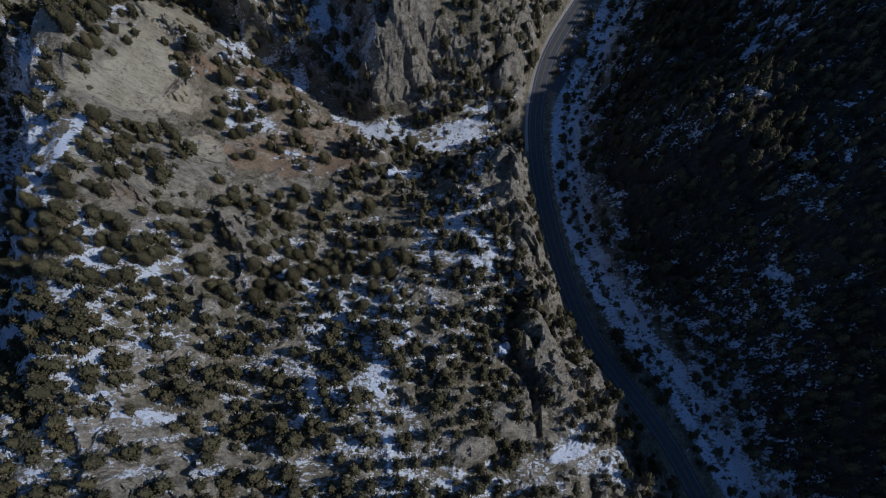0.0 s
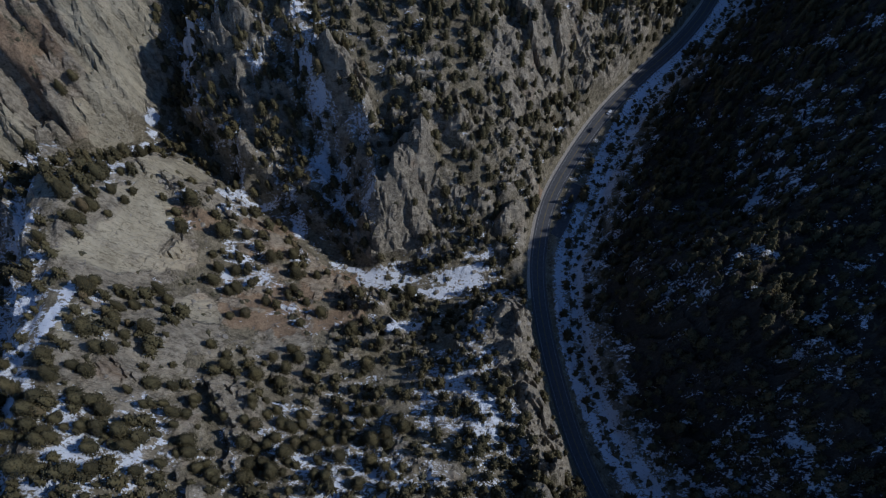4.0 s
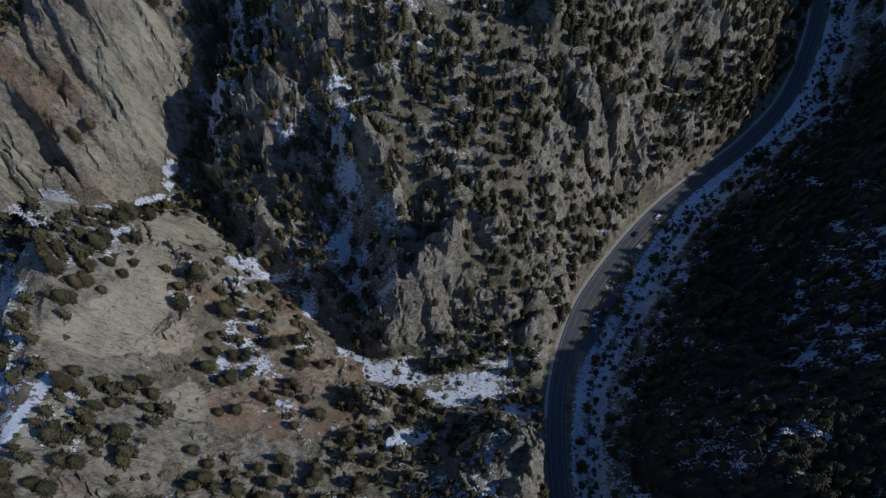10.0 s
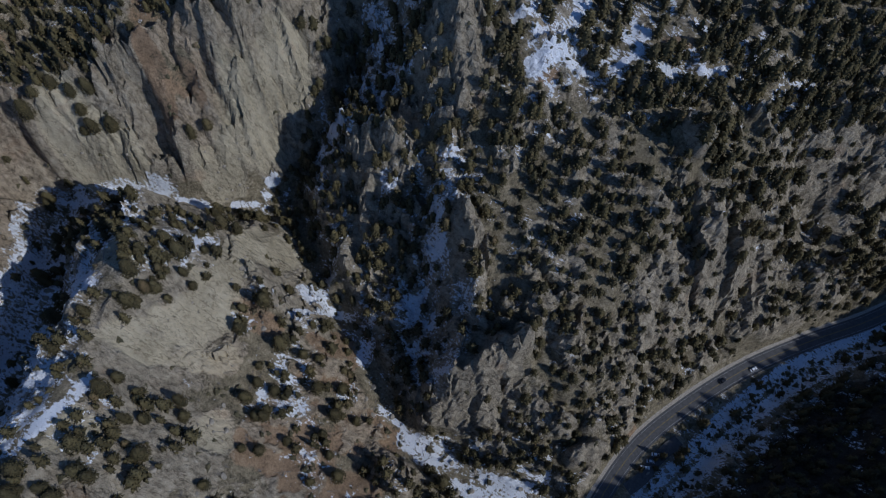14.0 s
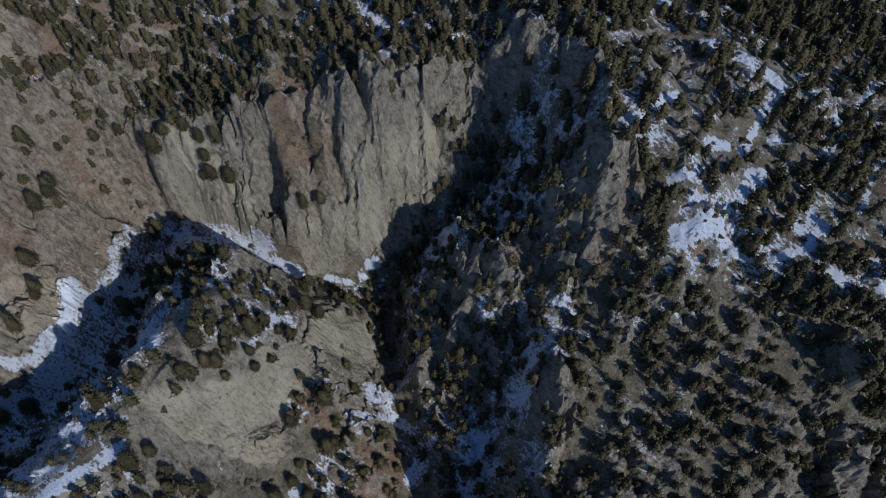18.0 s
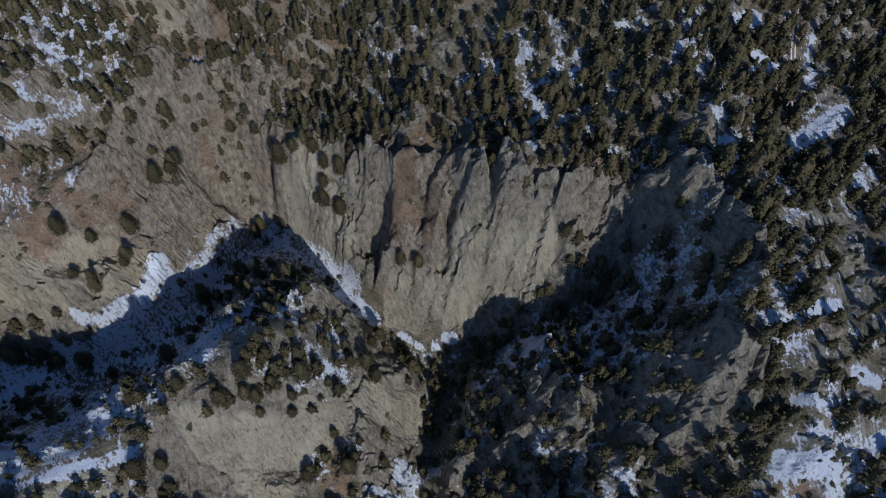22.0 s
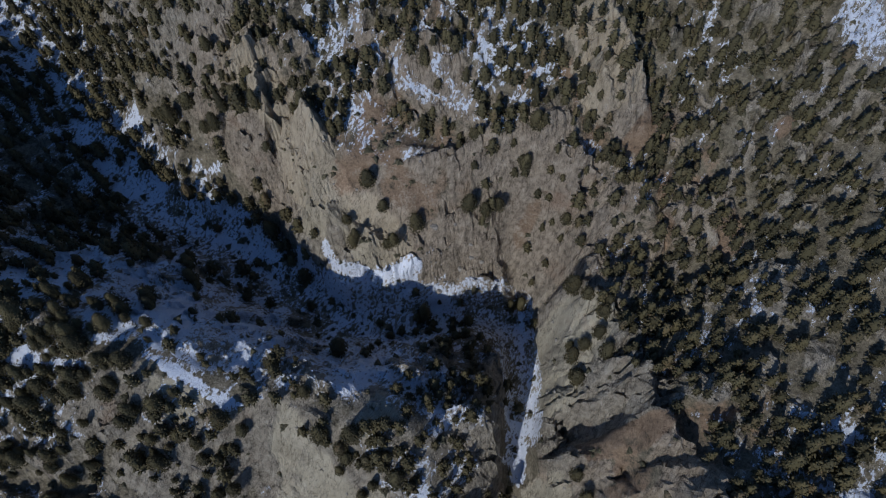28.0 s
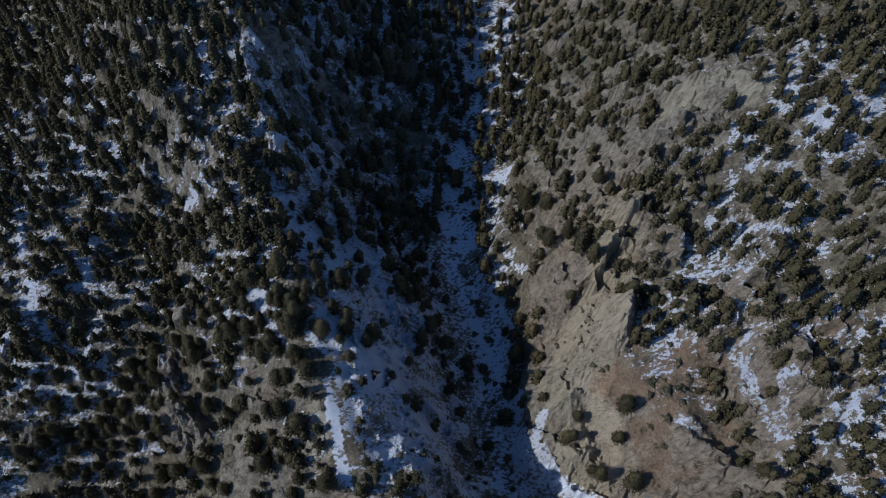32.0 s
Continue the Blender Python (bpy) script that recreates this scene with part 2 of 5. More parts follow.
SOIL = [(-69, 66, 20, 15, 13), (-105, 84, 17, 13, 25), (-60, 36, 18, 11, 23), (-96, 40, 34, 20, -31), (-235, 167, 7, 12, 30), (-346, 121, 16, 4, 134), (-297, 28, 31, 8, 116), (-305, 70, 26, 9, 70),
        (65, 135, 5, 14, 70), (-330, 150, 26, 12, 70)]
REDDISH = [(-335, 105, 60, 45, 60), (-310, 20, 40, 60, 100), (-90, 60, 60, 34, 0), (-250, 190, 40, 24, 40), (60, 135, 8, 24, 60)]
SNOW = [(-30, -98, 5, 14, 2), (-23, -127, 4, 14, 0), (-3, 64, 15, 5, 0), (-38, 73, 13, 6, 0), (-22, 36, 13, 7, 7), (30, -77, 5, 4, 6), (63, -126, 18, 5, 21), (84, -137, 15, 5, -26), (-172, -14, 3, 18, -21),
        (-54, 249, 12, 5, 19), (-19, 284, 7, 5, 28), (70, 316, 7, 7, 31), (47, 303, 6, 6, 36), (-223, 131, 14, 4, -28), (-187, 161, 4, 3, 21)]
SNOW += [(-91, 334, 22, 7, -10), (-102, 387, 11, 7, 2), (-127, 392, 5, 16, 81), (-51, 271, 16, 3, 86), (-26, 288, 4, 9, 68), (-262, 40, 22, 3, 111), (-254, 21, 16, 3, 98), (-308, 27, 5, 3, 102),
         (-173, 340, 11, 5, 110), (-107, 289, 13, 4, 54), (-173, 8, 16, 2.5, 94), (-319, -25, 6, 5, 143), (-266, -127, 4, 13, 113), (-399, 175, 10, 10, 111)]
SNOW += [(-60, 285, 18, 6, 60), (-40, 262, 12, 6, 0), (-85, 312, 22, 7, 20), (-30, 302, 14, 6, 60), (-110, 352, 22, 7, 0), (-150, 362, 14, 9, 0), (-70, 340, 14, 7, 30)]
SNOW += [(-95, 338, 30, 8, -10), (-75, 300, 20, 6, 0), (10, 75, 20, 7, 0), (-20, 290, 12, 6, 30), (55, 310, 10, 8, 30), (-45, 245, 16, 5, 30)]
SNOW += [(15, 72, 18, 5, 0), (36, 62, 12, 7, 0), (-204, -39, 7, 6, 0), (164, 55, 12, 4, -26), (223, 175, 9, 4, 0), (128, 80, 15, 4, -33), (-35, -125, 9, 3, 0), (-116, -114, 17, 3, 0)]
# woods with much snow between the trees
SNOWY = [(-45, -88, 40, 80, 3), (-119, -119, 40, 30, 1), (-64, -36, 34, 22, 5), (11, -27, 34, 46, 9), (-76, 300, 56, 90, 51), (-329, 10, 40, 50, 100), (-340, -30, 50, 80, 150), (-70, -150, 90, 100, 0),
         (-126, 298, 24, 46, 62), (165, -60, 26, 50, -10), (200, 130, 24, 50, -29), (-224, 25, 20, 62, 8), (-232, -60, 24, 60, 0), (-170, 330, 40, 50, 0)]
SNOWY += [(-88, 119, 34, 26, 0), (9, 75, 46, 16, 4), (-105, 140, 36, 34, 37), (-345, 40, 30, 40, 0), (-90, 180, 30, 40, 0), (-160, 230, 26, 50, 0), (-270, -190, 40, 60, 0), (-200, -40, 34, 80, 0), (-245, -110, 30, 60, 0), (-212, 75, 24, 40, 0), (-100, 62, 14, 12, 0), (-72, 34, 16, 10, 0), (-140, 30, 14, 20, 20), (-150, 100, 22, 12, -30)]
SNOWY += [(-245, 235, 40, 40, 0), (-110, 335, 90, 50, 0), (-215, 285, 40, 40, 0), (20, 300, 70, 24, 15), (-218, 62, 18, 36, 10), (-45, 50, 14, 12, 0), (-285, 55, 14, 12, 0), (-75, 88, 20, 8, -35), (30, 60, 24, 20, 0)]
# rock that no tree hides
BARE = [(-120, 153, 24, 5, 85), (-66, 171, 7, 6, 0), (-23, 119, 15, 12, 80), (-112, 206, 7, 8, 0), (38, 31, 24, 8, 82), (-96, 231, 8, 22, 64), (-207, 270, 13, 12, 0), (-188, 284, 10, 6, 57), (-353, 102, 16, 9, 69), (-336, -86, 14, 11, 168)]
# rock polished smooth, and steep ground where pines still stand thick
SLABS = [(-164, 73, 36, 18, 84), (-123, 18, 9, 24, 29), (-139, 11, 18, 34, 30), (-283, 20, 30, 14, 110), (-100, 45, 50, 40, 0), (-275, 112, 12, 22, 95)]
THICK = [(-332, -10, 26, 60, 0), (-345, 60, 30, 30, 0), (-95, 155, 40, 42, 0), (-152, 205, 26, 60, 0), (-125, 245, 36, 36, 0), (-215, 95, 20, 20, 0), (-20, 160, 40, 40, 0)]
THICK += [(-256, 243, 59, 23, 77), (-300, 165, 35, 26, 75), (-275, 164, 30, 18, 52), (-238, 223, 56, 16, 52), (-174, 298, 17, 12, 43)]
# clefts in the rock: from x, y to x, y, width, depth
CLEFTS = [(-224, 204, -204, 193, 5, 12), (-219, 181, -207, 172, 4, 8), (-246, 159, -238, 146, 8, 13), (-263, 157, -250, 146, 3.5, 6), (-295, 114, -286, 105, 4, 7), (-284, 163, -271, 154, 5, 7), (-204, 233, -201, 226, 3, 4), (-238, 143, -230, 136, 2.5, 4), (41, -85, 45, -119, 2.5, 6), (-69, 66, -59, 47, 4, 3)]

# groves on the open middle slopes, with snow between the pines
POLISHED = [(-161, 70, 26, 13, 80), (-161, 129, 14, 18, 40), (-168, 46, 9, 8, 41), (-127, 31, 7, 12, 27), (-201, 76, 7, 10, 21), (-161, 5, 7, 12, 25), (-145, 60, 12, 8, 60), (-354, 91, 16, 8, 77)]
RUSTY = [(-236, 165, 14, 6, -48), (-202, 238, 10, 4, 64), (-225, 172, 8, 6, 56), (-139, 88, 9, 6, 38)]
HALF_OPEN = [(-340, 85, 40, 44, 0), (-310, 150, 30, 26, 40), (-340, 20, 34, 46, 0), (-322, 110, 24, 24, 0), (-205, 262, 26, 14, 67), (-300, -70, 26, 50, 0)]
GROVES = [(-184, 86, 20, 11, 75), (-153, 19, 14, 14, 30), (-118, 77, 11, 15, 32), (-147, 99, 10, 8, 46), (-121, 104, 10, 8, 40), (-186, 106, 10, 24, 64), (-110, 62, 10, 12, 29),
          (-86, 78, 8, 11, 31), (-148, 84, 5, 8, 36), (-118, 48, 9, 6, 26), (-86, 45, 8, 9, 24), (-178, 58, 6, 10, 0), (-140, -40, 22, 24, 0), (-150, -78, 16, 26, 0), (-142, -105, 16, 26, 0)]
ROCK += [(-161, 128, 14, 20, 40), (-127, 31, 7, 12, 27), (-201, 76, 8, 12, 21), (-235, 150, 40, 20, 45), (-304, 94, 30, 9, 51)]
SLABS += [(-161, 70, 26, 16, 80), (-161, 131, 14, 23, 40), (-168, 46, 9, 8, 41), (-150, -65, 40, 50, 0), (-165, 20, 30, 50, 0), (-190, 90, 30, 40, 0), (-304, 94, 34, 14, 51)]
SOIL += [(-139, 88, 10, 7, 38), (-105, 98, 13, 15, 30), (-73, 72, 13, 10, 25), (-115, 32, 6, 12, 24), (-236, 165, 14, 6, -48), (-202, 238, 10, 4, 64), (-225, 172, 8, 6, 56),
         (-319, 87, 10, 5, 64), (-298, 120, 16, 7, 46), (-350, 82, 15, 6, 73), (-303, 141, 12, 8, 46)]
SNOW += [(-171, 19, 4, 9, 26), (-171, -2, 4, 7, 19), (-122, 56, 3, 9, 26), (-132, 121, 9, 8, 23), (-41, 75, 16, 8, 16), (-79, 134, 7, 10, 5), (-93, 108, 7, 12, 13), (-157, 12, 2, 9, 27),
         (-348, 44, 10, 2.5, 82), (-333, 35, 10, 2.5, 88), (-310, 31, 12, 4, 92), (-343, 68, 4, 2, 77)]
THICK += [(-232, 206, 30, 9, 57), (-280, 140, 13, 9, 48), (-209, 243, 31, 9, 67), (-253, 189, 15, 8, 56), (-215, 262, 20, 10, 67), (-203, 268, 14, 10, 67)]
BARE = [b for b in BARE if b[:2] != (-207, 270)]
THICK += [(-72, 186, 28, 24, 0), (-142, -115, 28, 50, 0), (-172, -100, 18, 50, 0), (-338, 15, 30, 45, 0), (-150, -110, 20, 40, 0), (-105, 212, 34, 26, 0), (-88, 190, 24, 20, 0)]
THICK += [(-120, -92, 15, 34, 0), (-108, -120, 16, 20, 0), (-150, -60, 12, 26, 0)]
SNOWY += [(-120, -92, 18, 34, 0), (-150, -60, 14, 26, 0)]
HALF_OPEN += [(-120, -99, 42, 56, 161), (-78, -44, 50, 43, 151)]
HALF_OPEN += [(-150, 10, 26, 24, 30)]

# long narrow patches: half width, then the places along them
SNOW_LANES = [(4, (-112, 330), (-95, 331), (-72, 333)), (2, (-71, 328), (-69, 309), (-65, 287)), (2.5, (-49, 353), (-40, 332), (-37, 314)), (1.5, (-19, 334), (-12, 307)), (2.5, (-40, 361), (-42, 381), (-34, 398)), (3, (-53, 286), (-55, 263), (-55, 253)), (5, (-61, 239), (-54, 252), (-45, 252)), (2, (-45, 252), (-30, 261), (-18, 278), (-29, 292)), (4, (-28, 282), (-20, 288)), (3, (-67, 253), (-64, 255)), (3, (-77, 277), (-72, 283)), (3, (-5, 276), (0, 278)), (2.5, (13, 283), (24, 295)), (5, (-17, 362), (-13, 362))]
SNOW_LANES += [(2.5, (1, 311), (7, 310)), (2, (-78, 252), (-73, 257)), (3, (-101, 271), (-100, 286)), (2, (-108, 251), (-101, 262)), (3, (-56, 283), (-50, 283)), (2.5, (-59, 304), (-56, 309)), (5, (-171, 331), (-178, 362)), (3, (-247, 316), (-245, 321)), (4, (-236, 341), (-236, 350)), (2.5, (-181, 291), (-180, 296)), (2.5, (-210, 328), (-210, 346)), (3, (-148, 343), (-142, 340)), (2.5, (-170, 307), (-153, 301)), (2, (-232, 232), (-232, 236)), (2.5, (-245, 254), (-244, 259)), (1.5, (-217, 218), (-213, 219)), (2, (-267, 221), (-263, 222)), (2, (-196, 358), (-218, 374))]
GORGE_SNOW = [(4, (-232, 126), (-212, 136)), (1.5, (-259, 114), (-234, 127)), (2, (-201, 146), (-190, 154)), (2, (-188, 166), (-184, 171)), (3, (-138, 120), (-132, 115)), (2.5, (-131, 101), (-122, 117)), (2.5, (-257, 3), (-252, 13), (-254, 27), (-264, 41), (-271, 48)), (1.5, (-286, 100), (-259, 114)), (2, (-168, -2), (-170, 12), (-171, 27)), (5, (-51, 75), (-39, 74)), (4, (-38, 68), (-22, 75)), (4, (-18, 64), (9, 67)), (3, (-2, 75), (27, 82)), (3, (-139, 118), (-116, 120)), (2, (-71, 83), (-54, 80)), (3, (-81, 135), (-73, 145), (-74, 128))]
GORGE_SNOW += [(2, (-169, -11), (-170, 10), (-168, 23)), (3, (-31, 29), (-11, 40))]
SLOPE_SNOW = [(4, (-31, -87), (-28, -100)), (2, (-50, -50), (-39, -48)), (2.5, (-1, -28), (8, -30)), (2, (-84, -18), (-79, -21)), (3, (27, -80), (32, -76)), (3, (53, -126), (67, -115)), (5, (68, -134), (90, -126)), (3, (38, -142), (47, -139)), (2, (-115, -137), (-110, -134)), (2.5, (-96, -138), (-89, -134)), (2, (-36, -113), (-23, -115)), (2, (-58, -139), (-50, -127)), (2, (-25, -139), (-21, -125)), (2, (-105, -128), (-98, -130)), (2, (-111, -85), (-117, -74)), (2, (-95, -42), (-90, -62)), (3, (-171, -22), (-163, -29)), (3, (-170, -6), (-169, 18))]
SLOPE_SNOW += [(2, (-125, 57), (-122, 59)), (2, (-128, -121), (-111, -116)), (2, (-116, -125), (-105, -122)), (2, (-76, -125), (-64, -132)), (2, (-45, -87), (-37, -98))]
EAST_SNOW = [(2.5, (187, 203), (191, 192)), (3, (218, 176), (229, 172)), (2.5, (152, 57), (169, 50)), (3, (171, 81), (170, 75)), (2, (99, 23), (109, 21)), (3, (177, 17), (185, 18)), (2, (167, 2), (174, 0)), (2.5, (199, 42), (203, 39)), (3, (145, -32), (155, -28)), (2, (126, -22), (136, -20)), (2.5, (200, 236), (212, 224)), (2, (133, 78), (145, 70))]
WEST_SNOW = [(4, (-318, -28), (-320, -23)), (3, (-327, -20), (-329, -18)), (3, (-301, 28), (-304, 32)), (8, (-405, 169), (-397, 180)), (2, (-345, 40), (-338, 52)), (2, (-324, 19), (-326, 45)), (3, (-271, -133), (-265, -128)), (2.5, (-265, -118), (-259, -100)), (3, (-251, 12), (-254, 27), (-271, 47)), (2, (-281, 92), (-270, 101)), (4, (-228, 124), (-215, 133)), (2, (-331, 25), (-331, 31)), (2, (-260, -83), (-266, -66)), (2.5, (-207, -49), (-208, -43)), (4, (-315, -26), (-324, -22)), (2, (-325, -20), (-331, -18)), (3, (-337, -53), (-339, -46))]
WEST_SNOW += [(3, (-300, 27), (-304, 31)), (3, (-266, -133), (-266, -113)), (3, (-251, 14), (-254, 22)), (4, (-24, -100), (-29, -88)), (2, (-345, 19), (-352, 19)), (2, (-355, -41), (-359, -31)), (2.5, (-378, -112), (-382, -112)), (2.5, (-203, -44), (-206, -40)), (6, (-233, -97), (-233, -74), (-236, -55)), (2, (-332, 26), (-327, 43)), (2, (-322, 10), (-324, 24))]
OUTCROPS = [(6, (-97, 241), (-90, 237), (-88, 222)), (6, (-145, 267), (-132, 262)), (6, (-176, 269), (-168, 263)), (5, (-118, 198), (-106, 200)), (3, (-126, 140), (-123, 156), (-120, 174)), (3.5, (-71, 167), (-64, 171)), (5, (18, 256), (26, 250)), (4, (-114, 190), (-114, 204)), (7, (-98, 238), (-88, 227)), (4, (-137, 264), (-132, 270)), (6, (-29, 122), (-23, 103)), (3, (-70, 171), (-65, 166)), (4, (-44, 87), (-32, 96)), (5, (38, 104), (47, 113)), (5, (-12, 134), (-17, 124)), (5, (31, 24), (40, 15)), (6, (46, -10), (52, -45))]
OUTCROPS += [(5, (9, -127), (17, -124)), (6, (53, -74), (59, -98))]
EARTH = [(7, (-11, 328), (2, 324)), (3, (-9, 291), (1, 295)), (2, (-55, 236), (-51, 243)), (3, (-35, 400), (-27, 411)), (4, (-117, 96), (-106, 96)), (5, (-152, 90), (-142, 91)), (2.5, (-233, 171), (-226, 157)), (4, (-222, 174), (-216, 170)), (3, (-352, 117), (-343, 114)), (3, (-299, 47), (-289, 41)), (6, (-308, 6), (-287, 10)), (3, (-348, 117), (-354, 126)), (3, (-364, 165), (-366, 166)), (6, (-280, 2), (-286, 11)), (6, (-288, 25), (-291, 44)), (4, (-313, 87), (-307, 85)), (5, (-230, 156), (-235, 167))]
PALE = [(8, (-171, 46), (-162, 64), (-162, 88)), (7, (-166, 102), (-162, 131)), (4, (-199, 75), (-190, 74)), (4, (-156, 57), (-156, 70)), (7, (-301, -65), (-295, -47), (-281, -23), (-266, -6)), (10, (-369, 81), (-358, 94)), (6, (-283, -9), (-296, -37), (-298, -59)), (6, (-328, -91), (-337, -93)), (5, (-347, -89), (-352, -79)), (10, (-271, 130), (-250, 131)), (10, (-272, -2), (-268, 33)), (8, (-201, 176), (-184, 212)), (6, (-191, 181), (-211, 148)), (8, (-273, 122), (-253, 128))]
WARM = [(-310, 30, 50, 80, 0), (-335, 105, 60, 45, 60), (-285, -50, 36, 50, 0), (-90, 60, 60, 34, 0), (-228, 175, 16, 24, 30)]
SNOW = [p for p in SNOW if not (p[1] > 230 and p[0] > -200) and p[0] > -292 and not (-180 < p[0] < -150 and p[1] < 30)]


def lanes(x, y, places):
    """The strongest of soft-edged strips."""
    out = np.zeros(x.shape)
    for half, *line in places:
        px, py = [p[0] for p in line], [p[1] for p in line]
        i0, i1 = np.searchsorted(gx, [min(px) - 3 * half, max(px) + 3 * half])
        j0, j1 = np.searchsorted(gy, [min(py) - 3 * half, max(py) + 3 * half])
        part_x, part_y = x[j0:j1, i0:i1], y[j0:j1, i0:i1]
        if part_x.size:
            d = to_line(part_x, part_y, line)[0]
            out[j0:j1, i0:i1] = np.maximum(out[j0:j1, i0:i1], 1 - fade(0.5 * half, 1.7 * half, d))
    return out


# materials
def material(name, rough=0.9, metal=0.0):
    m = bpy.data.materials.new(name)
    m.use_nodes = True
    b = m.node_tree.nodes["Principled BSDF"]
    b.inputs["Roughness"].default_value, b.inputs["Metallic"].default_value = rough, metal
    b.inputs["Specular IOR Level"].default_value = 0.25
    return m, m.node_tree, b


def add(nt, kind, **settings):
    n = nt.nodes.new(kind)
    for key, value in settings.items():
        if key == "op":
            n.operation = value
        elif key == "blend":
            n.blend_type = value
        elif key == "data":
            n.data_type = value
    return n


def noise_node(nt, size, detail=5.0, coords=None, rough=0.6, stretch=None):
    """Noise with features of about that many metres."""
    n = nt.nodes.new("ShaderNodeTexNoise")
    n.inputs["Scale"].default_value, n.inputs["Detail"].default_value, n.inputs["Roughness"].default_value = 1.0 / size, detail, rough
    if coords is None:
        coords = nt.nodes.new("ShaderNodeTexCoord").outputs["Object"]
    if stretch:
        mp = nt.nodes.new("ShaderNodeMapping")
        mp.inputs["Scale"].default_value, mp.inputs["Rotation"].default_value = stretch[0], [radians(a) for a in stretch[1]]
        nt.links.new(coords, mp.inputs["Vector"])
        coords = mp.outputs["Vector"]
    nt.links.new(coords, n.inputs["Vector"])
    return n.outputs["Fac"]


def ramp(nt, fac, stops):
    n = nt.nodes.new("ShaderNodeValToRGB")
    while len(n.color_ramp.elements) < len(stops):
        n.color_ramp.elements.new(0.5)
    for e, (p, c) in zip(n.color_ramp.elements, stops):
        e.position, e.color = p, (*c, 1) if len(c) == 3 else c
    nt.links.new(fac, n.inputs["Fac"])
    return n.outputs["Color"]


def mix(nt, fac, a, b, blend="MIX"):
    n = nt.nodes.new("ShaderNodeMix")
    n.data_type, n.blend_type = "RGBA", blend
    for key, v in (("Factor", fac), ("A", a), ("B", b)):
        sock = [i for i in n.inputs if i.name == key and i.type == ("VALUE" if key == "Factor" else "RGBA")][0]
        if isinstance(v, (int, float)):
            sock.default_value = v
        elif isinstance(v, tuple):
            sock.default_value = (*v, 1)
        else:
            nt.links.new(v, sock)
    return [o for o in n.outputs if o.type == "RGBA"][0]


def calc(nt, op, a, b=0.0, clamp=False):
    n = nt.nodes.new("ShaderNodeMath")
    n.operation, n.use_clamp = op, clamp
    for k, v in enumerate((a, b)):
        if isinstance(v, (int, float)):
            n.inputs[k].default_value = v
        else:
            nt.links.new(v, n.inputs[k])
    return n.outputs[0]


def bump(nt, bsdf, height, distance, strength=1.0):
    n = nt.nodes.new("ShaderNodeBump")
    n.inputs["Distance"].default_value, n.inputs["Strength"].default_value = distance, strength
    nt.links.new(height, n.inputs["Height"])
    nt.links.new(n.outputs["Normal"], bsdf.inputs["Normal"])


def attr(nt, name):
    n = nt.nodes.new("ShaderNodeAttribute")
    n.attribute_name = name
    return n.outputs["Fac"]


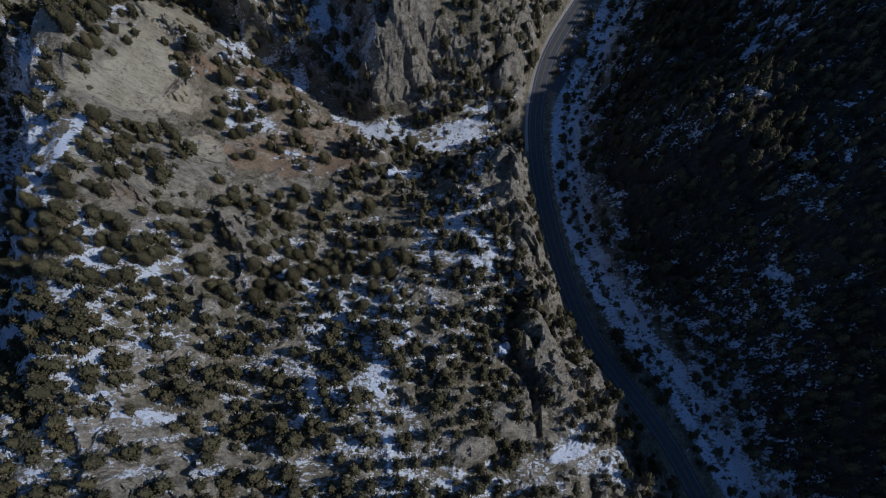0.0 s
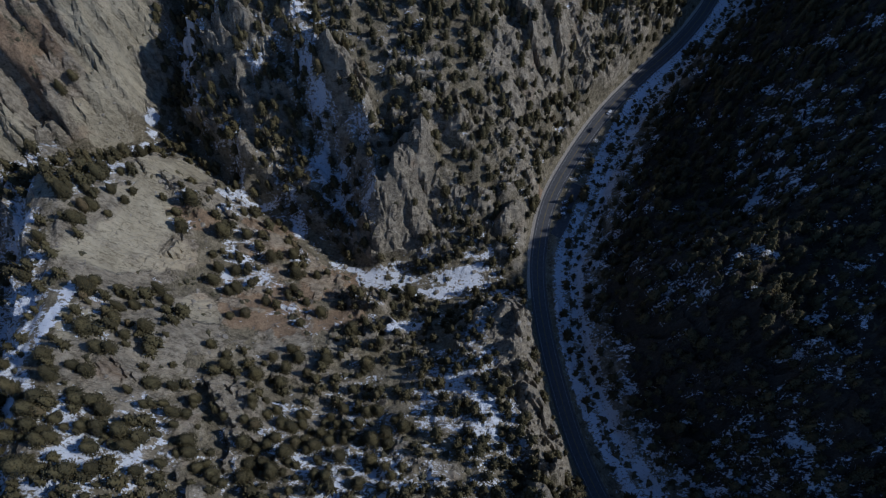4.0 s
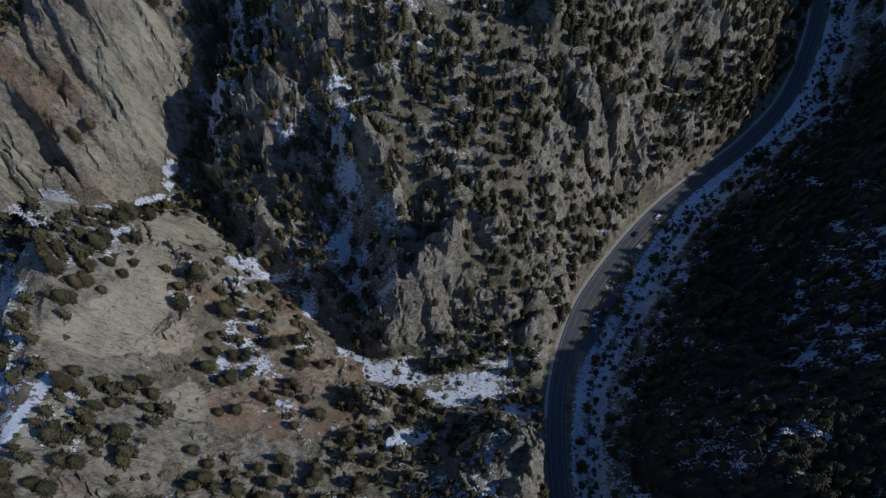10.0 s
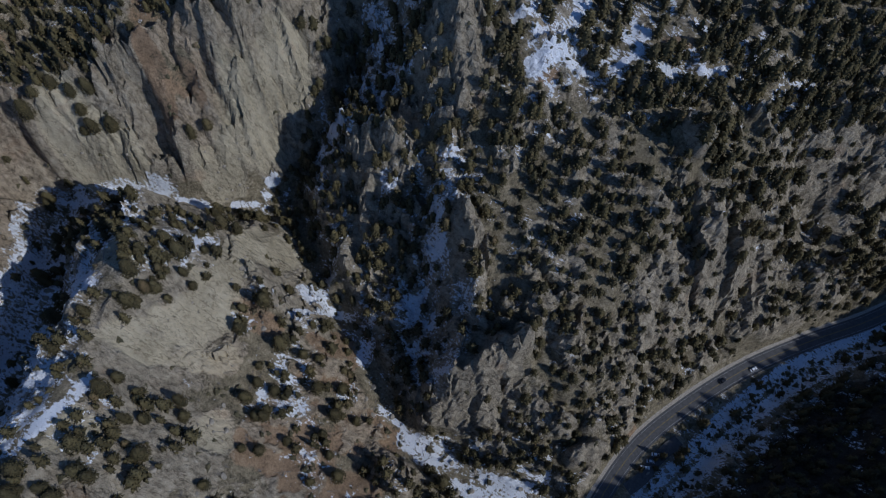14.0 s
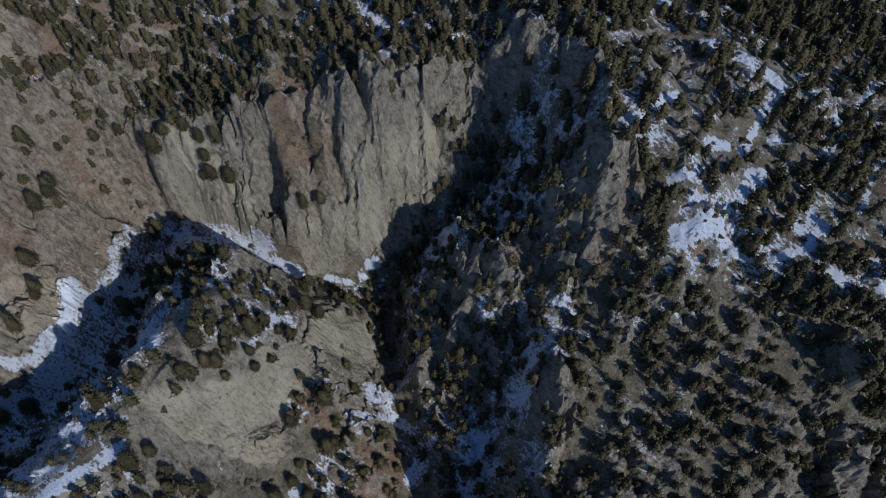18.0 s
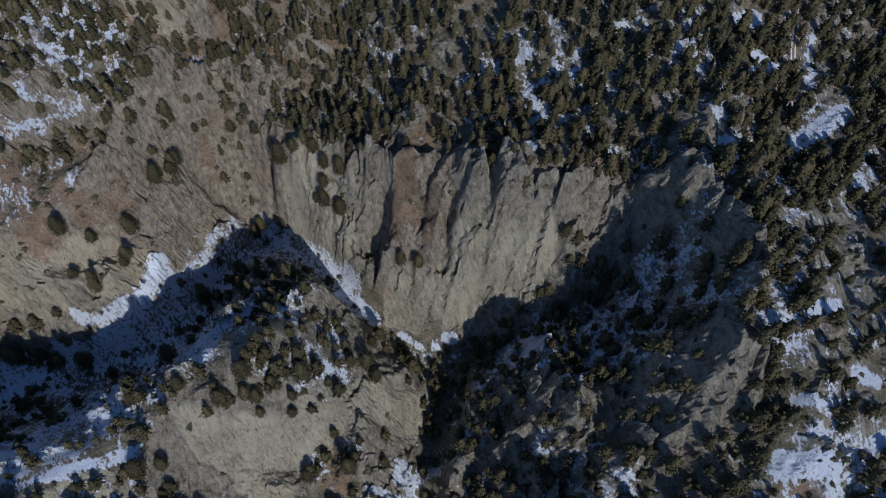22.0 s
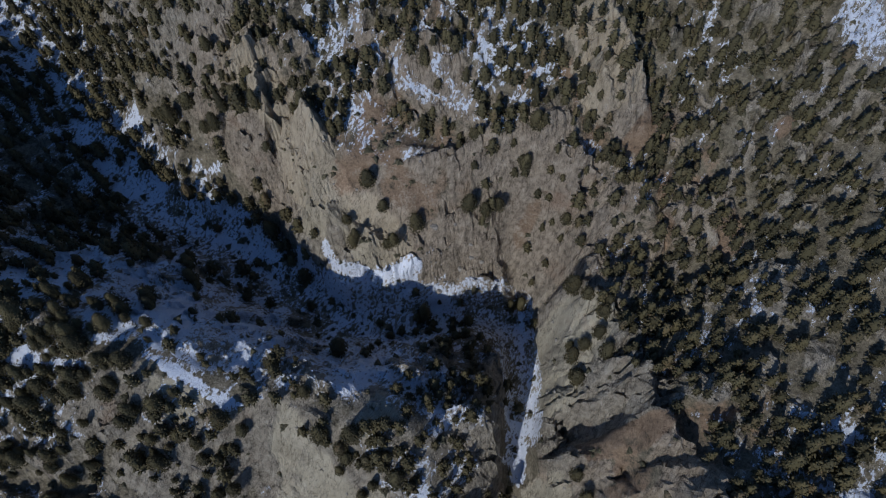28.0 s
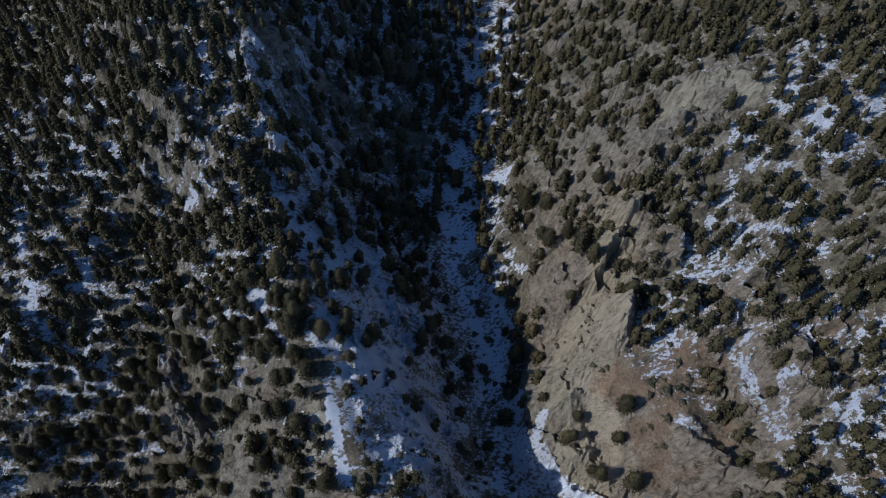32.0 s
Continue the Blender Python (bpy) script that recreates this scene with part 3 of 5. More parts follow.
def land_material():
    """Rock, dry grass, red soil and lying snow, by what each spot of the land is."""
    m, nt, b = material("canyon_ground", 0.95)
    big, mid, small, grit = noise_node(nt, 22, 6), noise_node(nt, 5, 6, rough=0.7), noise_node(nt, 1.3, 5, rough=0.75), noise_node(nt, 0.45, 3, rough=0.7)
    beds = noise_node(nt, 3.6, 6, rough=0.7, stretch=((0.6, 1.5, 1.0), (10, 25, 38)))
    rock = ramp(nt, calc(nt, "ADD", calc(nt, "MULTIPLY", beds, 0.6), calc(nt, "MULTIPLY", mid, 0.4)),
                [(0.33, (0.10, 0.087, 0.062)), (0.41, (0.245, 0.208, 0.150)), (0.52, (0.43, 0.368, 0.265)), (0.66, (0.60, 0.525, 0.40))])
    smooth_rock = ramp(nt, calc(nt, "ADD", calc(nt, "MULTIPLY", beds, 0.5), calc(nt, "MULTIPLY", big, 0.5)), [(0.36, (0.27, 0.231, 0.155)), (0.48, (0.385, 0.334, 0.228)), (0.62, (0.48, 0.42, 0.295))])
    rock = mix(nt, attr(nt, "slab"), rock, smooth_rock)
    rock = mix(nt, ramp(nt, big, [(0.60, (0, 0, 0)), (0.72, (1, 1, 1))]), rock, mix(nt, 0.4, rock, (0.34, 0.21, 0.12)))
    rock = mix(nt, calc(nt, "MULTIPLY", attr(nt, "warm"), 0.4), rock, mix(nt, 1.0, rock, (1.12, 0.96, 0.84), "MULTIPLY"))
    for span, size, turn in ((0.006, 22.0, 35), (0.007, 11.0, -20)):
        vein = noise_node(nt, size, 4, rough=0.65, stretch=((1.0, 2.6, 0.6), (0, 0, turn)))
        line = ramp(nt, calc(nt, "ABSOLUTE", calc(nt, "SUBTRACT", vein, 0.5)), [(0.0, (0.30, 0.29, 0.27)), (span, (0.62, 0.61, 0.60)), (2.2 * span, (1, 1, 1))])
        rock = mix(nt, 0.7, rock, line, "MULTIPLY")
    grass = ramp(nt, calc(nt, "ADD", calc(nt, "MULTIPLY", mid, 0.5), calc(nt, "MULTIPLY", small, 0.5)),
                 [(0.36, (0.055, 0.047, 0.032)), (0.44, (0.16, 0.134, 0.086)), (0.54, (0.30, 0.252, 0.162)), (0.64, (0.44, 0.375, 0.265))])
    soil = ramp(nt, calc(nt, "ADD", calc(nt, "MULTIPLY", mid, 0.5), calc(nt, "MULTIPLY", small, 0.5)),
                [(0.34, (0.09, 0.065, 0.046)), (0.47, (0.30, 0.205, 0.122)), (0.6, (0.42, 0.30, 0.185)), (0.7, (0.46, 0.36, 0.245))])
    edge = calc(nt, "MULTIPLY", calc(nt, "SUBTRACT", calc(nt, "ADD", calc(nt, "MULTIPLY", mid, 0.5), calc(nt, "MULTIPLY", small, 0.5)), 0.5), 1.6)
    def step(value, lo, hi):
        n = nt.nodes.new("ShaderNodeMapRange")
        n.interpolation_type = "SMOOTHSTEP"
        n.inputs["From Min"].default_value, n.inputs["From Max"].default_value = lo, hi
        nt.links.new(value, n.inputs["Value"])
        return n.outputs["Result"]
    colour = mix(nt, step(calc(nt, "ADD", attr(nt, "soil"), edge), 0.35, 0.65), grass, soil)
    colour = mix(nt, step(calc(nt, "ADD", attr(nt, "rock"), edge), 0.35, 0.6), colour, rock)
    # near-black brown painted over the slope beyond the creek to deepen its shade
    colour = mix(nt, calc(nt, "MULTIPLY", attr(nt, "shade_tint"), 0.9), colour, ramp(nt, small, [(0.35, (0.03, 0.025, 0.02)), (0.65, (0.07, 0.056, 0.042))]))
    colour = mix(nt, 0.5, colour, ramp(nt, grit, [(0.3, (0.45, 0.45, 0.45)), (0.65, (1, 1, 1))]), "MULTIPLY")
    flakes = noise_node(nt, 2.2, 4, rough=0.7, stretch=((1.0, 1.7, 1.0), (0, 0, 20)))
    flake = calc(nt, "ADD", calc(nt, "MULTIPLY", calc(nt, "SUBTRACT", flakes, 0.5), 3.1), calc(nt, "MULTIPLY", calc(nt, "SUBTRACT", grit, 0.5), 1.1))
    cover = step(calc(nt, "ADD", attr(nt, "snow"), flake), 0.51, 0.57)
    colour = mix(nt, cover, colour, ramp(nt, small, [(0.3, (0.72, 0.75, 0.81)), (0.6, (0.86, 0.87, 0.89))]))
    nt.links.new(colour, b.inputs["Base Color"])
    rel = calc(nt, "ADD", calc(nt, "MULTIPLY", calc(nt, "ADD", beds, calc(nt, "MULTIPLY", mid, 0.7)), attr(nt, "rock")), calc(nt, "ADD", calc(nt, "MULTIPLY", small, 0.6), calc(nt, "MULTIPLY", grit, 0.35)))
    calm = calc(nt, "SUBTRACT", 1.0, calc(nt, "MULTIPLY", attr(nt, "slab"), 0.65))
    bump(nt, b, calc(nt, "MULTIPLY", rel, calm), 2.2, 1.0)
    return m


def needle_material(name, dark, light, dry):
    m, nt, b = material(name, 0.85)
    geo = nt.nodes.new("ShaderNodeNewGeometry")
    info = nt.nodes.new("ShaderNodeObjectInfo")
    per = calc(nt, "FRACT", calc(nt, "ADD", geo.outputs["Random Per Island"], info.outputs["Random"]))
    far = noise_node(nt, 14.0, 2, coords=geo.outputs["Position"])
    c = ramp(nt, per, [(0.0, dark), (0.6, light), (0.93, light), (1.0, dry)])
    c = mix(nt, 0.6, c, ramp(nt, far, [(0.3, (0.6, 0.62, 0.6)), (0.7, (1.3, 1.2, 1.0))]), "MULTIPLY")
    nt.links.new(c, b.inputs["Base Color"])
    bump(nt, b, noise_node(nt, 0.35, 3, coords=geo.outputs["Position"]), 0.25, 0.8)
    return m


def simple(name, colour, rough=0.8, metal=0.0, size=0.5, vary=0.25):
    m, nt, b = material(name, rough, metal)
    n = noise_node(nt, size, 4)
    lo, hi = tuple(c * (1 - vary) for c in colour), tuple(min(1, c * (1 + vary)) for c in colour)
    nt.links.new(ramp(nt, n, [(0.3, lo), (0.7, hi)]), b.inputs["Base Color"])
    return m


GROUND = land_material()
NEEDLES = needle_material("pine_needles", (0.048, 0.042, 0.021), (0.108, 0.092, 0.044), (0.15, 0.11, 0.06))
BARK = simple("pine_bark", (0.13, 0.085, 0.06), 0.95, size=0.3)
SCRUB = needle_material("scrub_leaves", (0.055, 0.052, 0.032), (0.115, 0.102, 0.06), (0.17, 0.13, 0.085))
ASPHALT = simple("asphalt", (0.085, 0.083, 0.082), 0.9, size=1.5)
STONE = simple("grey_stone", (0.27, 0.24, 0.19), 0.95, size=0.8, vary=0.4)
DEAD = simple("weathered_wood", (0.20, 0.18, 0.155), 0.95, size=0.4)
YELLOW = simple("yellow_paint", (0.24, 0.18, 0.06), 0.8, size=0.6)
WHITE_LINE = simple("white_paint", (0.30, 0.30, 0.29), 0.8, size=0.6)
STEEL = simple("galvanised_steel", (0.30, 0.30, 0.31), 0.55, 0.6, size=0.7)
POST = simple("post_wood", (0.12, 0.09, 0.065), 0.9, size=0.2)
CAR_WHITE = simple("white_car_paint", (0.72, 0.72, 0.72), 0.3, size=1.0, vary=0.05)
CAR_SILVER = simple("silver_car_paint", (0.45, 0.46, 0.48), 0.3, 0.4, size=1.0, vary=0.05)
CAR_DARK = simple("dark_car_paint", (0.025, 0.027, 0.032), 0.3, size=1.0, vary=0.1)
GLASS = simple("car_window", (0.012, 0.014, 0.016), 0.08, size=1.0, vary=0.1)
RUBBER = simple("tyre_rubber", (0.02, 0.02, 0.02), 0.85, size=0.2)
SNOW_TOP = simple("roof_snow", (0.80, 0.82, 0.85), 0.9, size=0.8, vary=0.06)
BOARDS = simple("house_boards", (0.22, 0.14, 0.09), 0.85, size=0.5)
DIRT = simple("dirt_track", (0.26, 0.18, 0.11), 0.95, size=1.2, vary=0.35)
RUT = simple("snow_in_ruts", (0.76, 0.78, 0.82), 0.9, size=0.8, vary=0.1)
GRAVEL = simple("pale_gravel", (0.36, 0.32, 0.26), 0.95, size=0.6, vary=0.45)


# the land, one sheet that reaches the horizon
def axis(lo, hi, step):
    """Even steps between lo and hi, then ever wider ones out to the horizon."""
    inner = np.arange(lo, hi + 0.1, step)
    grow = np.cumsum(step * 1.22 ** np.arange(1, 33))
    grow = grow[grow < 4200]
    return np.concatenate([lo - grow[::-1], inner, hi + grow])


STEP = 1.3
gx, gy = axis(-440, 330, STEP), axis(-330, 500, STEP)
X, Y = np.meshgrid(gx, gy)
coarse_x, coarse_y = axis(-440, 330, 5.0), axis(-330, 500, 5.0)


def resample(grid, cx, cy, x, y):
    """Smooth values of a coarse grid at finer places (cubic)."""
    def places(c, v):
        i = np.clip(np.searchsorted(c, v) - 1, 1, len(c) - 3)
        t = np.clip((v - c[i]) / (c[i + 1] - c[i]), 0, 1)
        return i, t
    (i, t), (j, u) = places(cx, x), places(cy, y)
    def kernel(t):
        return (-0.5 * t + t * t - 0.5 * t ** 3, 1 - 2.5 * t * t + 1.5 * t ** 3, 0.5 * t + 2 * t * t - 1.5 * t ** 3, -0.5 * t * t + 0.5 * t ** 3)
    rows = sum(k[None, :] * grid[:, i + o] for o, k in zip((-1, 0, 1, 2), kernel(t)))
    return sum(k[:, None] * rows[j + o, :] for o, k in zip((-1, 0, 1, 2), kernel(u)))


CX, CY = np.meshgrid(coarse_x, coarse_y)
Z = resample(land(CX, CY), coarse_x, coarse_y, gx, gy)
road_d = np.full(X.shape, 99.0)
creek_d = np.full(X.shape, 99.0)
near = (X > -20) & (X < 330) & (Y > -335) & (Y < 570)
road_d[near] = to_line(X[near], Y[near], road_line)[0]
creek_d[near] = to_line(X[near], Y[near], creek_line)[0]
beyond = fade(2, 14, X - np.interp(Y, creek_line[:, 1], creek_line[:, 0]))
gorge_d = np.full(X.shape, 99.0)
near = (X > -380) & (X < 70) & (Y > -340) & (Y < 240)
gorge_z = np.full(X.shape, -99.0)
gorge_d[near], gorge_z[near] = to_line(X[near], Y[near], gorge_line)

drifts = np.maximum(lanes(X, Y, [(1.15 * p[0], *p[1:]) for p in SNOW_LANES] + GORGE_SNOW), 0.8 * lanes(X, Y, SLOPE_SNOW + EAST_SNOW + WEST_SNOW))
crags, bare_earth, pale = lanes(X, Y, OUTCROPS), lanes(X, Y, EARTH), lanes(X, Y, PALE)
gz_y, gz_x = np.gradient(Z, gy, gx)
slope = np.hypot(gz_x, gz_y)
rock = np.maximum(np.maximum(spots(X, Y, ROCK), np.maximum(crags, pale)), fade(0.85, 1.35, slope) * 0.9)
rock = np.maximum(rock, 0.55 * fade(0.5, 0.62, fbm(X, Y, 60, 3, 40)))
rock = np.maximum(rock, 0.6 * fade(0.52, 0.62, fbm(X, Y, 13, 4, 43)))
rock *= fade(5, 12, gorge_d) * fade(6, 11, road_d)
folds = fbm(X + 0.5 * Y, Y * 0.6 - X * 0.3, 34, 5, 3, True) - 0.55
along, across = 0.6 * X - 0.8 * Y, 0.8 * X + 0.6 * Y
warp = 6 * (fbm(X, Y, 30, 3, 61) - 0.5)
beds = fbm(along * 0.22 + warp, across + warp, 9, 4, 21, True) - 0.55
blocks = fbm(X + warp, Y - warp, 16, 4, 27, True) - 0.55
rough = fbm(X, Y, 9, 4, 9) - 0.5
inside = fade(900, 500, np.hypot(X, Y - 80))
bare = np.clip(rock, 0, 1)
Z = Z + 2.2 * crags
Z = Z + inside * (fade(5, 25, np.minimum(gorge_d, road_d)) * folds * (6 + 6 * bare) + bare * (beds * 2.2 + blocks * 3.0) * (1 - 0.5 * spots(X, Y, SLABS)) + rough * (1.2 + 1.5 * bare) * fade(4, 9, road_d))
fx, fy = along * 0.55 + 9 * rough, across + 9 * rough
steep = fade(0.35, 0.95, slope)
columns = 1.1 * planes(along * 0.3 + 5 * rough, across + 5 * rough + warp, 5.5, 231, 0.5, 1.0, 0.3)
Z = Z + inside * (0.12 + 0.88 * bare * (0.3 + 0.7 * steep)) * (1 - 0.93 * spots(X, Y, SLABS)) * fade(4, 10, np.minimum(gorge_d, road_d)) * (0.8 * planes(fx, fy, 19, 201, 0.3, 1.0, 0.3) + 0.7 * planes(fx, fy, 8, 205, 0.3, 0.9, 0.4) + steep * (columns + facets(fx, fy, 7.5, 211, 0.34, 0.9) + facets(X + 3 * rough, Y, 3.4, 221, 0.5, 0.6)))
for x0, y0, x1, y1, width, depth in CLEFTS:
    d = to_line(X + warp * 0.8, Y + 0.8 * warp, [(x0, y0), (x1, y1)])[0]
    Z = Z - depth * fade(width, width * 0.35, d + rough * width * 0.9)
Z = Z + (1 - inside) * 60 * (fbm(X, Y, 420, 4, 77) - 0.5)
# road bench and frozen creek
deck = road_level(Y)
Z = np.where(road_d < 40, deck - 0.25 + (Z - deck + 0.25) * fade(5.8, 13, road_d), Z)
bed = deck - 2.8 + 0.6 * rough
Z = np.where(creek_d < 40, bed + (Z - bed) * fade(3.0, 10, creek_d) * fade(4.5, 7, road_d) + (deck - 0.25 - bed) * (1 - fade(4.5, 7, road_d)), Z)
gz_y, gz_x = np.gradient(Z, gy, gx)
slope = np.hypot(gz_x, gz_y)

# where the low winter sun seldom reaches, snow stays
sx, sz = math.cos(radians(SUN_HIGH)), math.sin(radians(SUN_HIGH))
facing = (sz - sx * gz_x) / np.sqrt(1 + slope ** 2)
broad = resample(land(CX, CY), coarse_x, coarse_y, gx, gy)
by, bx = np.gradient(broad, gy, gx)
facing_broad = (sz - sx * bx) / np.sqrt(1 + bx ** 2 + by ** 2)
# how thick the wood stands
THIN = [(-100, 45, 60, 44, -20, 0.93), (-155, 60, 42, 50, 10, 0.95), (-140, 0, 42, 40, 0, 0.5), (-235, 163, 46, 28, 42, 0.96), (-292, 90, 42, 28, 60, 0.93), (-284, 30, 34, 46, 10, 0.85),
        (-275, -50, 14, 60, 10, 0.6), (-18, 112, 22, 16, 80, 0.6), (20, 190, 70, 60, 0, 0.25), (90, 245, 60, 45, 40, 0.4), (-90, 330, 110, 80, 0, 0.3), (-30, 72, 56, 8, 0, 0.9), (-120, 150, 24, 6, 80, 0.8), (49, -90, 24, 10, -80, 0.4), (-270, 130, 28, 16, 30, 0.9),
        (-250, 20, 30, 8, 95, 0.6), (-258, 100, 24, 12, -20, 0.5), (-353, 102, 18, 10, 69, 0.9), (-230, 25, 20, 60, 8, 0.75), (-240, -60, 16, 60, 0, 0.7), (-205, -30, 26, 70, 0, 0.3), (-215, 60, 20, 40, 0, 0.6)]
density = np.full(X.shape, 0.95)
for px, py, ra, rb, turn, less in THIN:
    density *= 1 - less * spots(X, Y, [(px, py, ra, rb, turn)])
density *= 1 - 0.5 * fade(0.5, 0.75, fbm(X, Y, 40, 3, 91))
density *= 1 - 0.75 * fade(1.0, 1.7, np.hypot(bx, by))
density *= 1 - 0.35 * spots(X, Y, ROCK)
density *= fade(8, 12, road_d) * (1 - 0.8 * fade(15, 7, creek_d)) * (1 - 0.45 * fade(10, 4, gorge_d)) * (1 - 0.85 * spots(X, Y, SNOW))
density = np.maximum(density, 0.8 * spots(X, Y, THICK))
density *= (1 - 0.93 * spots(X, Y, BARE)) * (1 - 0.85 * np.maximum(crags, pale))
density = np.maximum(density, 0.6 * spots(X, Y, HALF_OPEN))
grove = spots(X, Y, GROVES)
density = np.maximum(density, 0.9 * grove * fade(0.3, 0.5, fbm(X, Y, 11, 2, 93)))
density *= (1 - 0.97 * fade(0.08, 0.4, drifts)) * (1 - 0.8 * fade(0.3, 0.8, bare_earth))
density = np.maximum(density, 0.97 * fade(14, 22, creek_d) * beyond * (Y < 420))

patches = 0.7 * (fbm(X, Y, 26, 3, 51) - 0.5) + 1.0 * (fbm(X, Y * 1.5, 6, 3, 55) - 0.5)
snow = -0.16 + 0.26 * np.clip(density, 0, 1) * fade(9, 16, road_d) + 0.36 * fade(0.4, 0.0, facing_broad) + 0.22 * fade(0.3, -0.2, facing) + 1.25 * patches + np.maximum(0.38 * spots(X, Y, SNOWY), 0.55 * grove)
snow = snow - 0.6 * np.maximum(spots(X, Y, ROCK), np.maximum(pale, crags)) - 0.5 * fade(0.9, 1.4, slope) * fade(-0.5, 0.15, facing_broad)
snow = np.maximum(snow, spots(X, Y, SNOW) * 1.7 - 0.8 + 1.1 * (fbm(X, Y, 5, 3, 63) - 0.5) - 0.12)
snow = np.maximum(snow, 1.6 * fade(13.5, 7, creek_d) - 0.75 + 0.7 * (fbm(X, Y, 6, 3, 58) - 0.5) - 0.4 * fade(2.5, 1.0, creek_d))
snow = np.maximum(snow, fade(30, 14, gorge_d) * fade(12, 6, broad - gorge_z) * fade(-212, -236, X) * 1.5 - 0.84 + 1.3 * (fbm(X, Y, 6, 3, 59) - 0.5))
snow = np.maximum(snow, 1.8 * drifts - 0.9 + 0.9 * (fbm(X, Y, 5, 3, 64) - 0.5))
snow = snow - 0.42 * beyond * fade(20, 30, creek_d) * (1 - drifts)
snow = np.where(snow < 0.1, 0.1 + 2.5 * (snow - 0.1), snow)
# shade put into the ground colour: everything east of the creek
shade_tint = beyond * fade(14, 22, creek_d)
mottle = fbm(X, Y, 9, 4, 71) - 0.5
polished = np.maximum(spots(X, Y, POLISHED), 1.15 * pale)
slab = fade(0.3, 0.8, polished + 2.0 * mottle) * (polished > 0)
rock = (np.maximum(rock, slab) + 0.5 * mottle) * (1 - 0.6 * bare_earth) * (1 - 0.85 * spots(X, Y, RUSTY))
soil = np.maximum(np.maximum(spots(X, Y, SOIL) * 0.8, 0.75 * bare_earth), 0.44 * spots(X, Y, REDDISH)) + 0.5 * (fbm(X, Y, 30, 3, 31) - 0.5) + 0.9 * mottle


def grid_mesh(name, xs, ys, zs):
    nx, ny = len(xs), len(ys)
    gxx, gyy = np.meshgrid(xs, ys)
    co = np.stack([gxx, gyy, zs], 2).reshape(-1, 3)
    i = (np.arange(ny - 1)[:, None] * nx + np.arange(nx - 1)[None]).ravel()
    faces = np.stack([i, i + 1, i + nx + 1, i + nx], 1)
    return raw_mesh(name, co, faces)


def raw_mesh(name, co, faces, smooth=True):
    me = bpy.data.meshes.new(name)
    n, k = faces.shape
    me.vertices.add(len(co))
    me.vertices.foreach_set("co", np.ascontiguousarray(co, np.float32).ravel())
    me.loops.add(n * k)
    me.loops.foreach_set("vertex_index", np.ascontiguousarray(faces, np.int32).ravel())
    me.polygons.add(n)
    me.polygons.foreach_set("loop_start", np.arange(n, dtype=np.int32) * k)
    me.update(calc_edges=True)
    me.polygons.foreach_set("use_smooth", np.full(n, smooth))
    me.validate()
    return me


ground_mesh = grid_mesh("ground", gx, gy, Z)
for key, values in (("rock", rock), ("snow", snow), ("soil", soil), ("shade_tint", shade_tint), ("slab", slab), ("warm", spots(X, Y, WARM))):
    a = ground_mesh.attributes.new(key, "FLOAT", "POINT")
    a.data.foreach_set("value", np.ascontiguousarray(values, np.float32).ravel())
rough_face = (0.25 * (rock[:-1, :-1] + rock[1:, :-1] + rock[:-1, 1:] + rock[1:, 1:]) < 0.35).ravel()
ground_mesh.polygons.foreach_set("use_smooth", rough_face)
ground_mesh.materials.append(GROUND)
tagged(new("ground", ground_mesh), "canyon slopes of grey rock, dry grass, red soil and patchy snow", "ground", kind="structure")


def sample(grid, x, y):
    """Values of a grid of the land at any places."""
    x, y = np.asarray(x, float), np.asarray(y, float)
    i, j = np.clip(np.searchsorted(gx, x) - 1, 0, len(gx) - 2), np.clip(np.searchsorted(gy, y) - 1, 0, len(gy) - 2)
    u, v = (x - gx[i]) / (gx[i + 1] - gx[i]), (y - gy[j]) / (gy[j + 1] - gy[j])
    return (grid[j, i] * (1 - u) + grid[j, i + 1] * u) * (1 - v) + (grid[j + 1, i] * (1 - u) + grid[j + 1, i + 1] * u) * v


# road
def ribbon(line, left, right, lift):
    """A strip along a line, between two offsets to its right."""
    p = np.asarray(line)[:, :2]
    d = np.gradient(p, axis=0)
    d /= np.linalg.norm(d, axis=1)[:, None]
    side = np.stack([d[:, 1], -d[:, 0]], 1)
    z = road_level(p[:, 1]) + lift
    a, b = np.column_stack([p + side * left, z]), np.column_stack([p + side * right, z])
    n = len(p)
    co = np.concatenate([a, b])
    i = np.arange(n - 1)
    return co, np.stack([i, i + n, i + n + 1, i + 1], 1)


def part(name, me, mat, parent=None, label=""):
    if mat is not None and not me.materials:
        me.materials.append(mat)
    ob = new(name, me)
    ob.parent = parent
    return tagged(ob, label)


def solid(co, faces, depth):
    n = len(co)
    low = co - np.array([0, 0, depth])
    half = n // 2
    i = np.arange(half - 1)
    sides = np.concatenate([np.stack([i, i + 1, i + 1 + n, i + n], 1), np.stack([i + half + 1, i + half, i + half + n, i + half + 1 + n], 1)])
    return np.concatenate([co, low]), np.concatenate([faces, sides])


fine_road = curve(ROAD, 2.0)
road = tagged(part("road", raw_mesh("road", *solid(*ribbon(fine_road, -4.9, 4.9, 0.1), 0.6), smooth=False), ASPHALT), "two-lane mountain road of worn grey asphalt", "road", kind="structure")

